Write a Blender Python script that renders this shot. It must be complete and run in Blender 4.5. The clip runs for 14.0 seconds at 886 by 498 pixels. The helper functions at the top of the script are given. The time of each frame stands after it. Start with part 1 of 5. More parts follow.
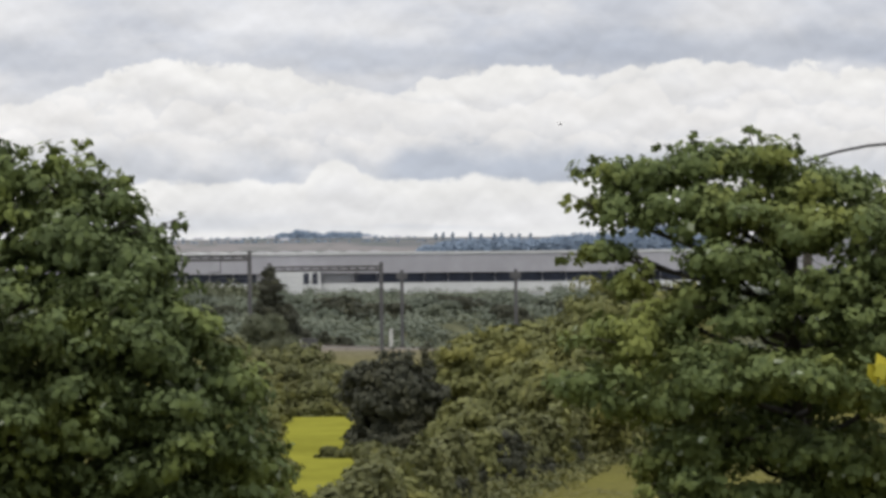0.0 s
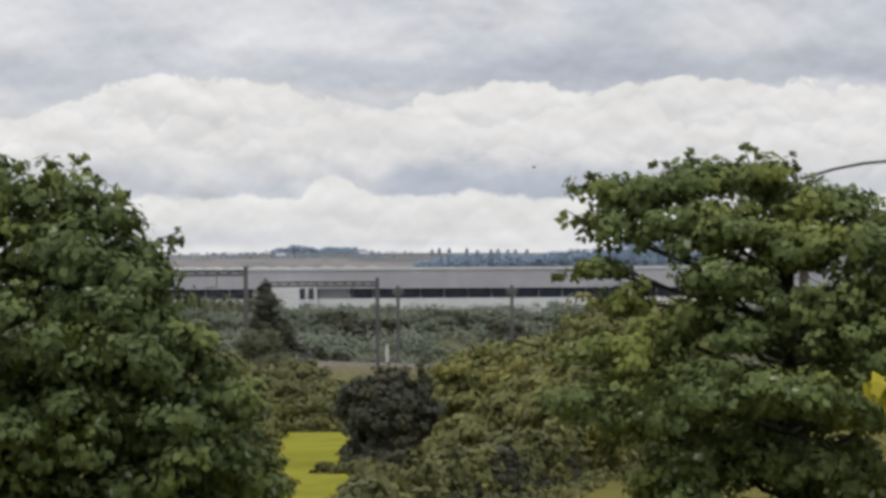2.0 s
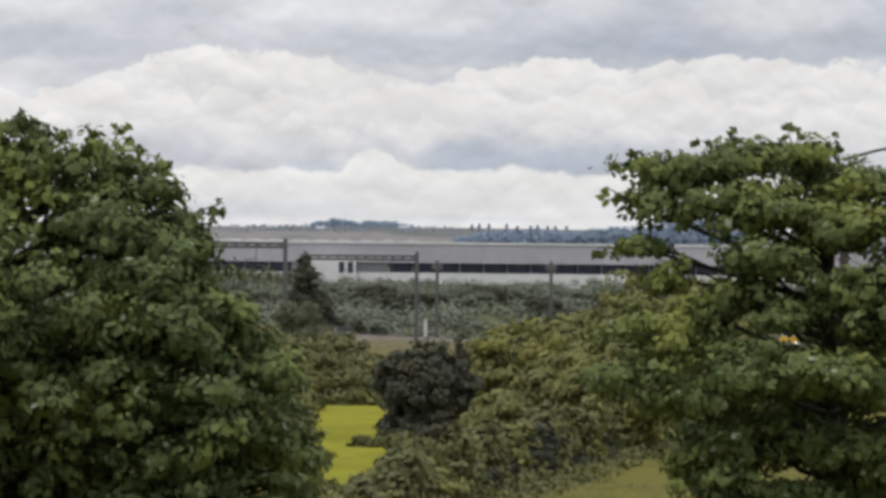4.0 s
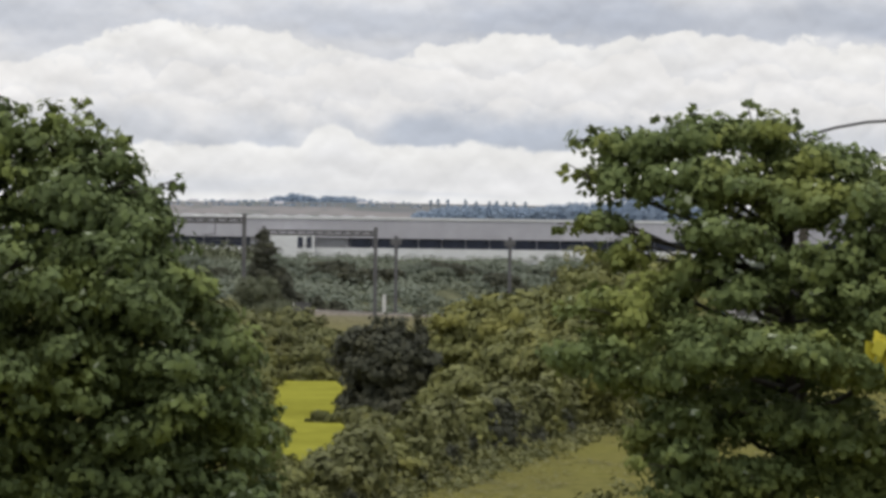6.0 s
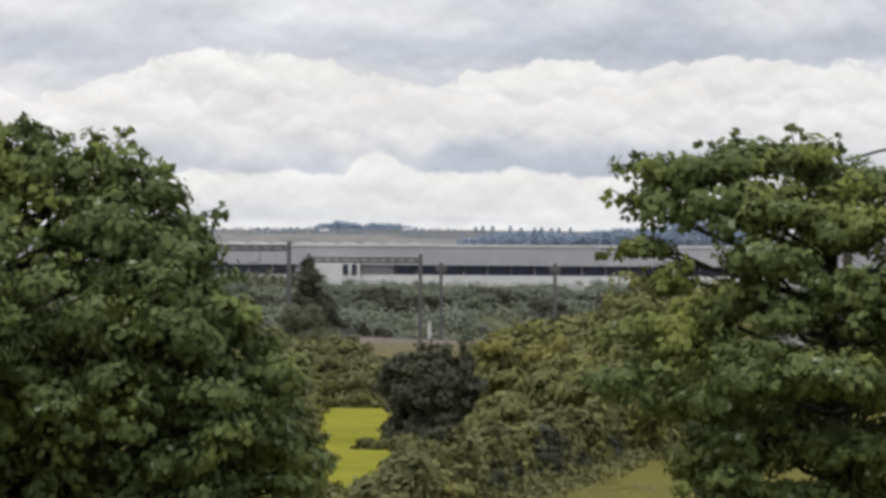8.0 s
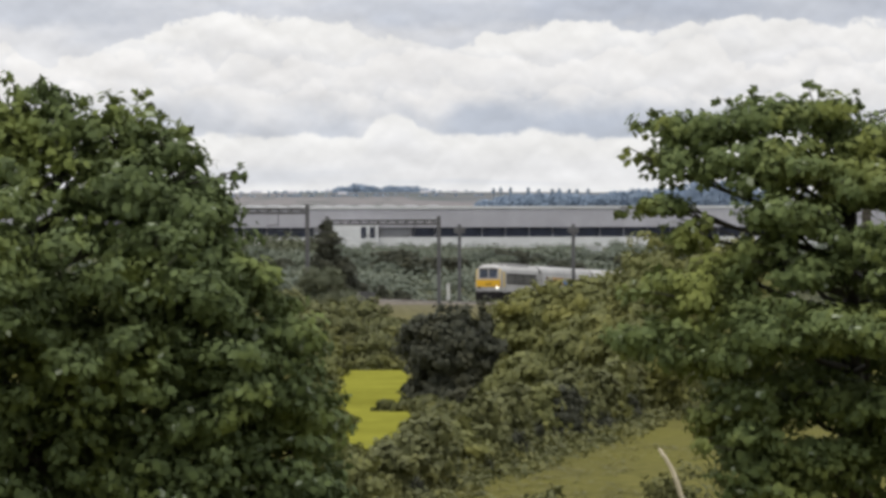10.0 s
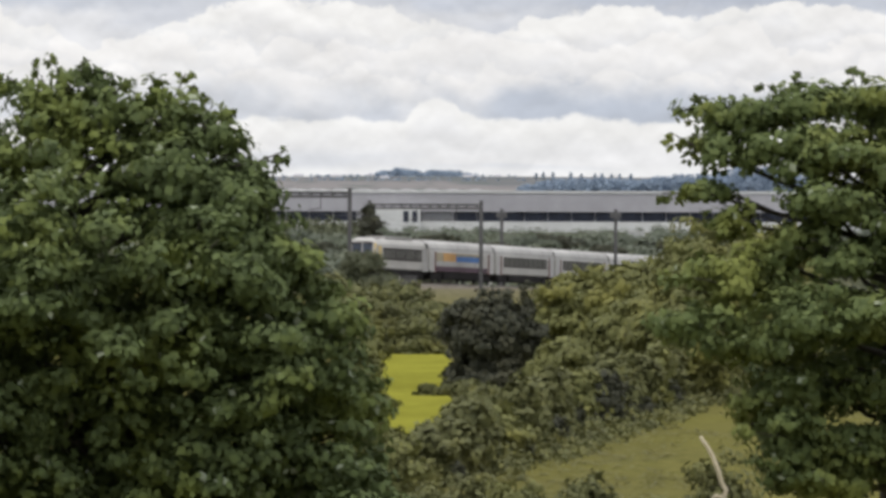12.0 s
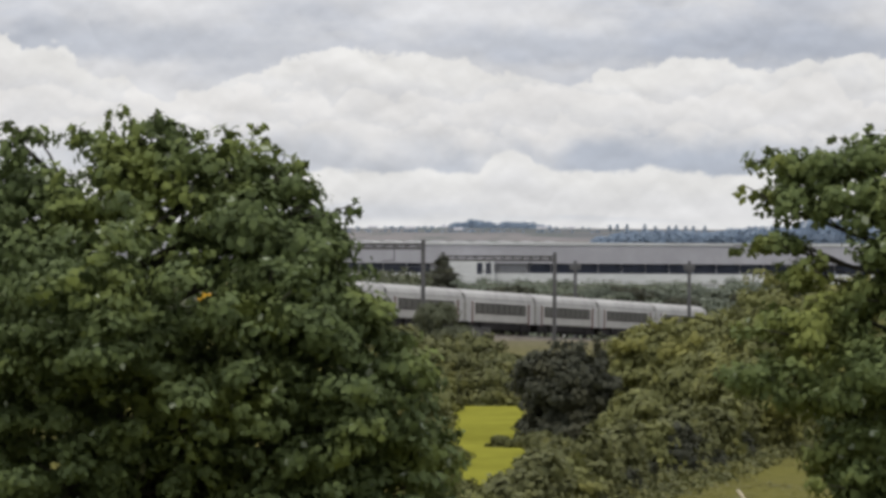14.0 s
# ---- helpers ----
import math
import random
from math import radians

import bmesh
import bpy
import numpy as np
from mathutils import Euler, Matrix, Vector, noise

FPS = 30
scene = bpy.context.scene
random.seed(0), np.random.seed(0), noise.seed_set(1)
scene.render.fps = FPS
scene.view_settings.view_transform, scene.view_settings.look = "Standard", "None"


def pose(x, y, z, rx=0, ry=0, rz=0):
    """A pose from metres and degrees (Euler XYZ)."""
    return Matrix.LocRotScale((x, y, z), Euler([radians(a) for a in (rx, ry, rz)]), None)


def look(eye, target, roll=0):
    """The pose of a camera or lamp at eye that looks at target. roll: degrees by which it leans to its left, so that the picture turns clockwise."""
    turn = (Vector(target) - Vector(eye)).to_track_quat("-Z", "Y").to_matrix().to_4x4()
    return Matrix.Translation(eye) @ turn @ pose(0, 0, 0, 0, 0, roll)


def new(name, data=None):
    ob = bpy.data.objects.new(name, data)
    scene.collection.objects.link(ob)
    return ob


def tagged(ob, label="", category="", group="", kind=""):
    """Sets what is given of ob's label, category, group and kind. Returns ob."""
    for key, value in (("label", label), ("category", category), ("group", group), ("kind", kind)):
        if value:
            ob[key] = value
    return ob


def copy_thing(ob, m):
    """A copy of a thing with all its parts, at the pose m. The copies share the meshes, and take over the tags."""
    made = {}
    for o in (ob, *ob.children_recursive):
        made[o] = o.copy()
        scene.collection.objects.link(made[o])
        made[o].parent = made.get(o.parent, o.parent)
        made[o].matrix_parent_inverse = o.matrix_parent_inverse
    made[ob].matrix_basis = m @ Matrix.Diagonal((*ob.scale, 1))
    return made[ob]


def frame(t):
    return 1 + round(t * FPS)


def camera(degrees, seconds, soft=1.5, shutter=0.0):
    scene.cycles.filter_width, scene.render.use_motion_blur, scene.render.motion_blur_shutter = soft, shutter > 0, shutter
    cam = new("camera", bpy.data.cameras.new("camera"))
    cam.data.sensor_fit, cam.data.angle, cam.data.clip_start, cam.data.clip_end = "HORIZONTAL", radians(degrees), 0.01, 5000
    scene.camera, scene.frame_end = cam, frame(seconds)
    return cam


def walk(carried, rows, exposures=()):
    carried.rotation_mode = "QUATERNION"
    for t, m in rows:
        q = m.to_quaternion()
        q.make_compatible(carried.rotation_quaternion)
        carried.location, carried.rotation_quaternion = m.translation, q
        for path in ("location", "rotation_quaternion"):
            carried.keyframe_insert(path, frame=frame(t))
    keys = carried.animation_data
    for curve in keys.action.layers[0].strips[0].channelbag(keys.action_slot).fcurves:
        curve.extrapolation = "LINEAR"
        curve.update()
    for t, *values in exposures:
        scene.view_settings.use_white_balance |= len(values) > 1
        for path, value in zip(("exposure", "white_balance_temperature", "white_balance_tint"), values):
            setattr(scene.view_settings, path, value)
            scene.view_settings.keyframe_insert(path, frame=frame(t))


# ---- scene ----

import itertools

EYE = 14.0
ROWS = [  # seconds, sway to the right and up in metres, turn to the left, upward tilt, lean to the right, in degrees
    (0.0, 0.0000, 0.0500, -0.0024, 0.2804, 0.548),
    (0.3, 0.0024, 0.0500, -0.3252, 0.6777, 0.412),
    (0.5, 0.0040, 0.0500, -0.1351, 0.6689, 0.321),
    (0.8, 0.0052, 0.0500, -0.2562, 0.7192, 0.007),
    (1.0, 0.0060, 0.0500, -0.3905, 0.6208, -0.202),
    (1.3, 0.0024, 0.0500, -0.4186, 0.2181, -0.115),
    (1.5, 0.0000, 0.0500, -0.2765, 0.3979, -0.057),
    (1.8, 0.0000, 0.0512, -0.1910, 0.6280, 0.175),
    (2.0, 0.0000, 0.0520, -0.0459, 0.4591, 0.330),
    (2.3, -0.0024, 0.0520, -0.1099, 0.3356, 0.123),
    (2.5, -0.0040, 0.0520, 0.1706, -0.2338, -0.015),
    (2.7, -0.0060, 0.0500, 0.3097, 0.0081, -0.474),
    (4.8, -0.0300, 0.0500, 0.3972, 0.3413, -0.584),
    (5.0, -0.0320, 0.0500, 0.2488, 0.4817, -0.514),
    (5.3, -0.0380, 0.0512, 0.1490, 0.3328, -0.837),
    (5.5, -0.0420, 0.0520, -0.0917, 0.2488, -1.051),
    (5.8, -0.0438, 0.0520, 0.0325, 0.0187, -0.865),
    (6.0, -0.0450, 0.0520, -0.0705, -0.0946, -0.741),
    (6.3, -0.0456, 0.0520, 0.1241, 0.2354, -0.622),
    (6.5, -0.0460, 0.0520, 0.2229, 0.0312, -0.543),
    (6.8, -0.0436, 0.0508, 0.0759, -0.0755, -0.702),
    (7.0, -0.0420, 0.0500, -0.0636, 0.1910, -0.808),
    (7.2, -0.0400, 0.0500, 0.0731, 0.2095, -0.757),
    (9.3, 0.0400, 0.0145, 0.4267, 0.0766, 0.118),
    (9.5, 0.0195, 0.0060, 0.3929, -0.1270, 0.195),
    (9.8, -0.0090, 0.0024, 0.4861, -0.2329, 0.163),
    (10.0, -0.0280, 0.0000, 0.6467, -0.2268, 0.141),
    (10.3, -0.0184, -0.0102, 0.2555, -0.1200, 0.085),
    (10.5, -0.0120, -0.0170, 0.5461, -0.4989, 0.048),
    (10.8, 0.0066, -0.0116, 0.8595, -0.2427, -0.018),
    (11.0, 0.0190, -0.0080, 0.8623, -0.3903, -0.062),
    (11.3, -0.0032, -0.0092, 0.8369, -0.4534, -0.039),
    (11.5, -0.0180, -0.0100, 0.8006, -0.4794, -0.024),
    (11.8, -0.0240, -0.0028, 1.2230, -0.4438, -0.115),
    (12.0, -0.0280, 0.0020, 1.1255, -0.4050, -0.175),
    (12.3, -0.0160, 0.0008, 1.0897, -0.0214, -0.136),
    (12.5, -0.0080, 0.0000, 1.4127, 0.0222, -0.109),
    (12.8, -0.0032, 0.0072, 1.4902, 0.5532, 0.202),
    (13.0, 0.0000, 0.0120, 1.7175, 0.6257, -0.097),
    (13.3, 0.0024, 0.0108, 2.0514, 0.6430, -0.288),
    (13.5, 0.0040, 0.0100, 2.0184, 0.4896, -0.416),
    (13.8, 0.0064, 0.0058, 1.9413, 0.2980, -0.324),
    (14.0, 0.0080, 0.0030, 1.9614, 0.1782, -0.263),
]
cam = camera(10.0, 14.0, soft=3.5)
walk(cam, [(t, pose(dx, 0, EYE + dz, 90 + up, lean, turn)) for t, dx, dz, turn, up, lean in ROWS],
     exposures=((0.0, 0.0), (0.5, -0.08), (1.0, -0.16), (2.0, -0.12), (2.7, -0.12), (4.8, -0.05), (6.5, 0.0), (10.0, 0.03), (11.0, 0.07), (12.0, 0.07), (13.0, -0.05), (14.0, -0.12)))

# ---- world, sun, exposure ----
SUN_EL, SUN_AZ = 70.0, 215.0     # height, and compass turn from +y clockwise


def nd(nt, kind, **kw):
    n = nt.nodes.new(kind)
    for k, v in kw.items():
        if k == "op":
            n.operation = v
        elif k == "blend":
            n.blend_type = v
        elif k == "dtype":
            n.data_type = v
    return n


def mth(nt, op, a, b=None, c=None):
    n = nd(nt, "ShaderNodeMath", op=op)
    for i, v in enumerate((a, b, c)):
        if v is None:
            continue
        if isinstance(v, (int, float)):
            n.inputs[i].default_value = v
        else:
            nt.links.new(v, n.inputs[i])
    return n.outputs[0]


def mixc(nt, f, a, b, blend="MIX"):
    n = nt.nodes.new("ShaderNodeMix")
    n.data_type, n.blend_type = "RGBA", blend
    for i, v in ((0, f), (6, a), (7, b)):
        if isinstance(v, (int, float)):
            n.inputs[i].default_value = v
        elif isinstance(v, tuple):
            n.inputs[i].default_value = (*v, 1)
        else:
            nt.links.new(v, n.inputs[i])
    return n.outputs[2]


def smooth(nt, v, lo, hi):
    n = nt.nodes.new("ShaderNodeMapRange")
    n.interpolation_type = "SMOOTHSTEP"
    nt.links.new(v, n.inputs[0])
    n.inputs[1].default_value, n.inputs[2].default_value = lo, hi
    return n.outputs[0]


def noise_at(nt, vec, scale, detail=4.0, rough=0.55, stretch=None, offset=0.0, warp=0.0, lift=0.0):
    m = nt.nodes.new("ShaderNodeMapping")
    nt.links.new(vec, m.inputs[0])
    m.inputs[1].default_value = (offset, offset * 0.7, offset * 0.3 + lift * (stretch[2] if stretch else 1.0))
    if stretch:
        m.inputs[3].default_value = stretch
    n = nt.nodes.new("ShaderNodeTexNoise")
    nt.links.new(m.outputs[0], n.inputs["Vector"])
    n.inputs["Scale"].default_value = scale
    n.inputs["Detail"].default_value = detail
    n.inputs["Roughness"].default_value = rough
    n.inputs["Distortion"].default_value = warp
    return n.outputs["Fac"]


# cloud forms along the horizon: (sine of the bearing, height or strength)
BANK = ((-0.125, 0.0450), (-0.11, 0.0423), (-0.099, 0.0367), (-0.088, 0.0338), (-0.0726, 0.0389), (-0.055, 0.0436), (-0.0458, 0.0428), (-0.0317, 0.0420), (-0.0213, 0.0378), (-0.0125, 0.0373), (0.0, 0.0395), (0.010, 0.0418), (0.022, 0.0412), (0.031, 0.0392), (0.046, 0.0424), (0.069, 0.0413), (0.085, 0.0398))
LOW = ((-0.125, 0.0186), (-0.09, 0.0190), (-0.06, 0.0186), (-0.0272, 0.0187), (-0.0256, 0.0214), (-0.0238, 0.0232), (-0.0205, 0.0236), (-0.0180, 0.0224), (-0.0162, 0.0202), (-0.0130, 0.0187), (0.0, 0.0192), (0.0178, 0.0187), (0.04, 0.0195), (0.08, 0.0182))
FOOT = ((-0.12, 0.3), (-0.07, 0.45), (-0.031, 0.60), (-0.026, 0.3), (-0.016, 0.45), (-0.006, 0.95), (0.02, 1.0), (0.032, 0.7), (0.06, 0.4))
SLATE = ((-0.12, 1.0), (-0.09, 0.9), (-0.066, 0.35), (-0.045, 0.2), (-0.02, 0.9), (0.005, 0.75), (0.03, 0.9), (0.08, 1.0))


def make_world():
    w = bpy.data.worlds.new("cloudy_sky")
    scene.world = w
    w.use_nodes = True
    nt = w.node_tree
    nt.nodes.clear()
    out = nt.nodes.new("ShaderNodeOutputWorld")
    bg = nt.nodes.new("ShaderNodeBackground")
    nt.links.new(bg.outputs[0], out.inputs[0])
    tc = nt.nodes.new("ShaderNodeTexCoord")
    vec = tc.outputs["Generated"]
    sep = nt.nodes.new("ShaderNodeSeparateXYZ")
    nt.links.new(vec, sep.inputs[0])
    x, y, z = sep.outputs
    sky = nt.nodes.new("ShaderNodeTexSky")
    sky.sky_type, sky.sun_disc = "NISHITA", False
    sky.sun_elevation, sky.sun_rotation = radians(SUN_EL), radians(SUN_AZ)
    blue = mixc(nt, 1.0, sky.outputs[0], (0.13, 0.13, 0.13), "MULTIPLY")
    # billows at three sizes, and their tops caught by the light
    b1 = mth(nt, "SUBTRACT", noise_at(nt, vec, 42, 4, 0.55, (1, 1, 1.6), 3.1), 0.5)
    b2 = mth(nt, "SUBTRACT", noise_at(nt, vec, 120, 6, 0.62, (1, 1, 1.2), 9.7), 0.5)
    soft = noise_at(nt, vec, 16, 5, 0.55, (1, 1, 2.6), 1.3)
    veil = noise_at(nt, vec, 26, 6, 0.62, (1, 1, 3.4), 6.1)

    def round_heads(scale, detail, rough, flat, offset, lift=0.0):
        """Rounded heads with sharp creases between them, 0 to about 1."""
        n = mth(nt, "SUBTRACT", noise_at(nt, vec, scale, detail, rough, (1, 1, flat), offset, 0.0, lift), 0.5)
        return mth(nt, "MULTIPLY", mth(nt, "ABSOLUTE", n), 4.0)

    def relief(scale, lift, gain, flat=1.5, detail=5.0, rough=0.55, offset=5.5, heads=False):
        if heads:
            low_n, top_n = (round_heads(scale, detail, rough, flat, offset, k) for k in (0.0, lift))
        else:
            low_n, top_n = (noise_at(nt, vec, scale, detail, rough, (1, 1, flat), offset, 0.0, k) for k in (0.0, lift))
        return mth(nt, "MULTIPLY", mth(nt, "SUBTRACT", low_n, top_n), gain)

    heap = mth(nt, "ADD", relief(48, 0.0035, 0.8), mth(nt, "ADD", relief(58, 0.0016, 0.42, 1.5, 4, 0.5, 8.2, True), relief(24, 0.006, 0.8, 1.8, 4, 0.5, 2.7)))
    heads = mth(nt, "SUBTRACT", round_heads(52, 4, 0.55, 1.3, 12.6), 0.35)

    def profile(points, lo, span):
        """A height or strength along the horizon, from (x, value) points."""
        u = nt.nodes.new("ShaderNodeMapRange")
        nt.links.new(x, u.inputs[0])
        u.inputs[1].default_value, u.inputs[2].default_value = -0.13, 0.13
        ramp = nt.nodes.new("ShaderNodeValToRGB").color_ramp
        ramp.interpolation = "EASE"
        node = [n for n in nt.nodes if n.type == "VALTORGB"][-1]
        nt.links.new(u.outputs[0], node.inputs[0])
        for k, (px, v) in enumerate(points):
            e = ramp.elements[k] if k < 2 else ramp.elements.new(0.999)
            g = (v - lo) / span
            e.position, e.color = (px + 0.13) / 0.26, (g, g, g, 1)
        return mth(nt, "MULTIPLY_ADD", node.outputs[0], span, lo)

    # high grey sheet with slate bands
    tone = mixc(nt, smooth(nt, soft, 0.38, 0.60), (0.64, 0.67, 0.74), (0.84, 0.845, 0.87))
    tone = mixc(nt, mth(nt, "MULTIPLY", smooth(nt, veil, 0.47, 0.66), 0.55), tone, (0.86, 0.86, 0.875))
    zw = mth(nt, "MULTIPLY_ADD", b1, 0.008, mth(nt, "MULTIPLY_ADD", b2, 0.005, z))
    east = profile(SLATE, 0.0, 1.0)
    band = mth(nt, "MULTIPLY", smooth(nt, zw, 0.0385, 0.0415), mth(nt, "SUBTRACT", 1.0, smooth(nt, zw, 0.0445, 0.0500)))
    tone = mixc(nt, mth(nt, "MULTIPLY", mth(nt, "MULTIPLY", band, east), 0.62), tone, (0.485, 0.535, 0.635))
    lit = mth(nt, "MULTIPLY_ADD", heap, 0.42, 1.0)
    # the great white bank, its blue-grey foot, and the low white bank before it
    rim = profile(BANK, 0.03, 0.02)
    rim = mth(nt, "ADD", rim, mth(nt, "ADD", mth(nt, "MULTIPLY", heads, 0.0042), mth(nt, "MULTIPLY", b2, 0.0085)))
    below = mth(nt, "SUBTRACT", rim, z)
    body = mixc(nt, smooth(nt, mth(nt, "MULTIPLY_ADD", b1, 0.02, below), 0.001, 0.011), (0.965, 0.955, 0.94), (0.875, 0.87, 0.875))
    body = mixc(nt, mth(nt, "MULTIPLY", smooth(nt, b1, 0.0, 0.16), 0.35), body, (0.93, 0.915, 0.91))
    base = profile(LOW, 0.01, 0.02)
    over = mth(nt, "SUBTRACT", z, base)
    dusk = mth(nt, "SUBTRACT", 1.0, smooth(nt, mth(nt, "ADD", over, mth(nt, "ADD", mth(nt, "MULTIPLY", b1, 0.016), mth(nt, "MULTIPLY", b2, 0.006))), 0.0006, 0.0085))
    foot = profile(FOOT, 0.0, 1.0)
    body = mixc(nt, mth(nt, "MULTIPLY", dusk, foot), body, (0.545, 0.59, 0.675))
    for top, size, seed_at, much in ((0.0345, 40, 17.3, 0.75), (0.0285, 48, 21.9, 0.5)):
        crest = mth(nt, "ADD", mth(nt, "MULTIPLY_ADD", round_heads(size, 5, 0.55, 1.2, seed_at), 0.0075, top - 0.0026), mth(nt, "MULTIPLY", b2, 0.007))
        under = mth(nt, "SUBTRACT", crest, z)
        bright = mth(nt, "MULTIPLY", smooth(nt, under, -0.0003, 0.0007), mth(nt, "SUBTRACT", 1.0, smooth(nt, under, 0.0010, 0.0060)))
        gloom = mth(nt, "MULTIPLY", smooth(nt, under, -0.0035, -0.0002), mth(nt, "SUBTRACT", 1.0, smooth(nt, under, -0.0002, 0.0006)))
        body = mixc(nt, mth(nt, "MULTIPLY", gloom, 0.35 * much), body, (0.74, 0.755, 0.80))
        body = mixc(nt, mth(nt, "MULTIPLY", bright, much), body, (0.96, 0.945, 0.935))
    body = mixc(nt, mth(nt, "MULTIPLY", dusk, mth(nt, "MULTIPLY", foot, 0.5)), body, (0.545, 0.59, 0.675))
    tone = mixc(nt, smooth(nt, below, -0.0003, 0.0008), tone, body)
    rim2 = mth(nt, "ADD", base, mth(nt, "ADD", mth(nt, "MULTIPLY", heads, 0.0016), mth(nt, "MULTIPLY", b2, 0.004)))
    below2 = mth(nt, "SUBTRACT", rim2, z)
    low_body = mixc(nt, smooth(nt, mth(nt, "MULTIPLY_ADD", b1, 0.008, below2), 0.0015, 0.0075), (0.93, 0.925, 0.915), (0.85, 0.85, 0.86))
    tone = mixc(nt, smooth(nt, below2, -0.0003, 0.0009), tone, low_body)
    # thin grey streaks over the horizon, and the pale rim of the sky
    streak = mth(nt, "MULTIPLY", smooth(nt, noise_at(nt, vec, 30, 4, 0.5, (1, 1, 7.0), 4.4), 0.45, 0.62), mth(nt, "SUBTRACT", 1.0, smooth(nt, z, 0.0105, 0.0135)))
    tone = mixc(nt, mth(nt, "MULTIPLY", streak, 0.7), tone, (0.72, 0.745, 0.795))
    tone = mixc(nt, mth(nt, "SUBTRACT", 1.0, smooth(nt, z, 0.0078, 0.0098)), tone, (0.92, 0.92, 0.925))
    comb = nt.nodes.new("ShaderNodeCombineColor")
    for i in range(3):
        nt.links.new(lit, comb.inputs[i])
    clouds = mixc(nt, 1.0, tone, comb.outputs[0], "MULTIPLY")
    # overhead the clouds thin out here and there
    high = smooth(nt, z, 0.15, 0.5)
    gaps = mth(nt, "MULTIPLY", high, smooth(nt, noise_at(nt, vec, 3.0, 5, 0.55), 0.52, 0.66))
    alls = mixc(nt, gaps, clouds, blue)
    rise = mth(nt, "MULTIPLY_ADD", smooth(nt, z, 0.06, 0.75), 1.1, 1.0)
    lift = nt.nodes.new("ShaderNodeCombineColor")
    for i in range(3):
        nt.links.new(rise, lift.inputs[i])
    alls = mixc(nt, 1.0, alls, lift.outputs[0], "MULTIPLY")
    low = smooth(nt, z, -0.02, 0.0)
    alls = mixc(nt, low, (0.10, 0.11, 0.09), alls)
    nt.links.new(alls, bg.inputs[0])
    bg.inputs[1].default_value = 0.90


make_world()
sun = new("sun", bpy.data.lights.new("sun", "SUN"))
sun.data.energy, sun.data.angle, sun.data.color = 1.4, radians(14), (1.0, 0.94, 0.82)
a = radians(SUN_AZ)
sun.matrix_world = look((0, 0, 0), (-math.sin(a) * math.cos(radians(SUN_EL)), -math.cos(a) * math.cos(radians(SUN_EL)), -math.sin(radians(SUN_EL))))
sun.location = (0, 0, 300)


# ---- materials ----
def plain(name, colour, rough=0.7, metal=0.0, spots=0.12, scale=3.0, bump=0.0, spread=None, gloss=0.5):
    """A painted or solid surface with two scales of wear."""
    m = bpy.data.materials.new(name)
    m.use_nodes = True
    nt = m.node_tree
    b = nt.nodes["Principled BSDF"]
    tc = nt.nodes.new("ShaderNodeTexCoord")
    v = tc.outputs["Object"]
    big = noise_at(nt, v, scale * 0.22, 4, 0.6)
    small = noise_at(nt, v, scale * 2.5, 5, 0.6, None, 4.0)
    dark = tuple(c * (1 - 2.6 * spots) for c in colour)
    light = spread or tuple(min(1, c * (1 + 1.6 * spots)) for c in colour)
    f = mth(nt, "MULTIPLY_ADD", big, 0.6, mth(nt, "MULTIPLY", small, 0.4))
    nt.links.new(mixc(nt, smooth(nt, f, 0.36, 0.66), dark, light), b.inputs["Base Color"])
    b.inputs["Roughness"].default_value, b.inputs["Metallic"].default_value = rough, metal
    b.inputs["Specular IOR Level"].default_value = gloss
    if bump:
        bp = nt.nodes.new("ShaderNodeBump")
        bp.inputs["Strength"].default_value, bp.inputs["Distance"].default_value = 0.6, bump
        nt.links.new(small, bp.inputs["Height"])
        nt.links.new(bp.outputs[0], b.inputs["Normal"])
    return m


def foliage(name, dark, light, tip, patch=0.5, pale=0.0):
    """Leaves: each one its own tone, with broader patches of the tip colour and some light passing through."""
    m = bpy.data.materials.new(name)
    m.use_nodes = True
    nt = m.node_tree
    b = nt.nodes["Principled BSDF"]
    geo = nt.nodes.new("ShaderNodeNewGeometry")
    tc = nt.nodes.new("ShaderNodeTexCoord")
    r = geo.outputs["Random Per Island"]
    p = noise_at(nt, tc.outputs["Object"], patch, 4, 0.6)
    col = mixc(nt, r, dark, light)
    col = mixc(nt, mth(nt, "MULTIPLY", smooth(nt, p, 0.48, 0.68), 0.75), col, tip)
    if pale:
        # a few leaves are paled to stand for bright glints
        col = mixc(nt, mth(nt, "MULTIPLY", mth(nt, "GREATER_THAN", r, 1 - pale), 0.8), col, (0.34, 0.37, 0.27))
    nt.links.new(col, b.inputs["Base Color"])
    b.inputs["Roughness"].default_value = 0.7
    b.inputs["Specular IOR Level"].default_value = 0.18
    tr = nt.nodes.new("ShaderNodeBsdfTranslucent")
    nt.links.new(col, tr.inputs[0])
    mx = nt.nodes.new("ShaderNodeMixShader")
    mx.inputs[0].default_value = 0.20
    nt.links.new(b.outputs[0], mx.inputs[1])
    nt.links.new(tr.outputs[0], mx.inputs[2])
    nt.links.new(mx.outputs[0], nt.nodes["Material Output"].inputs[0])
    return m


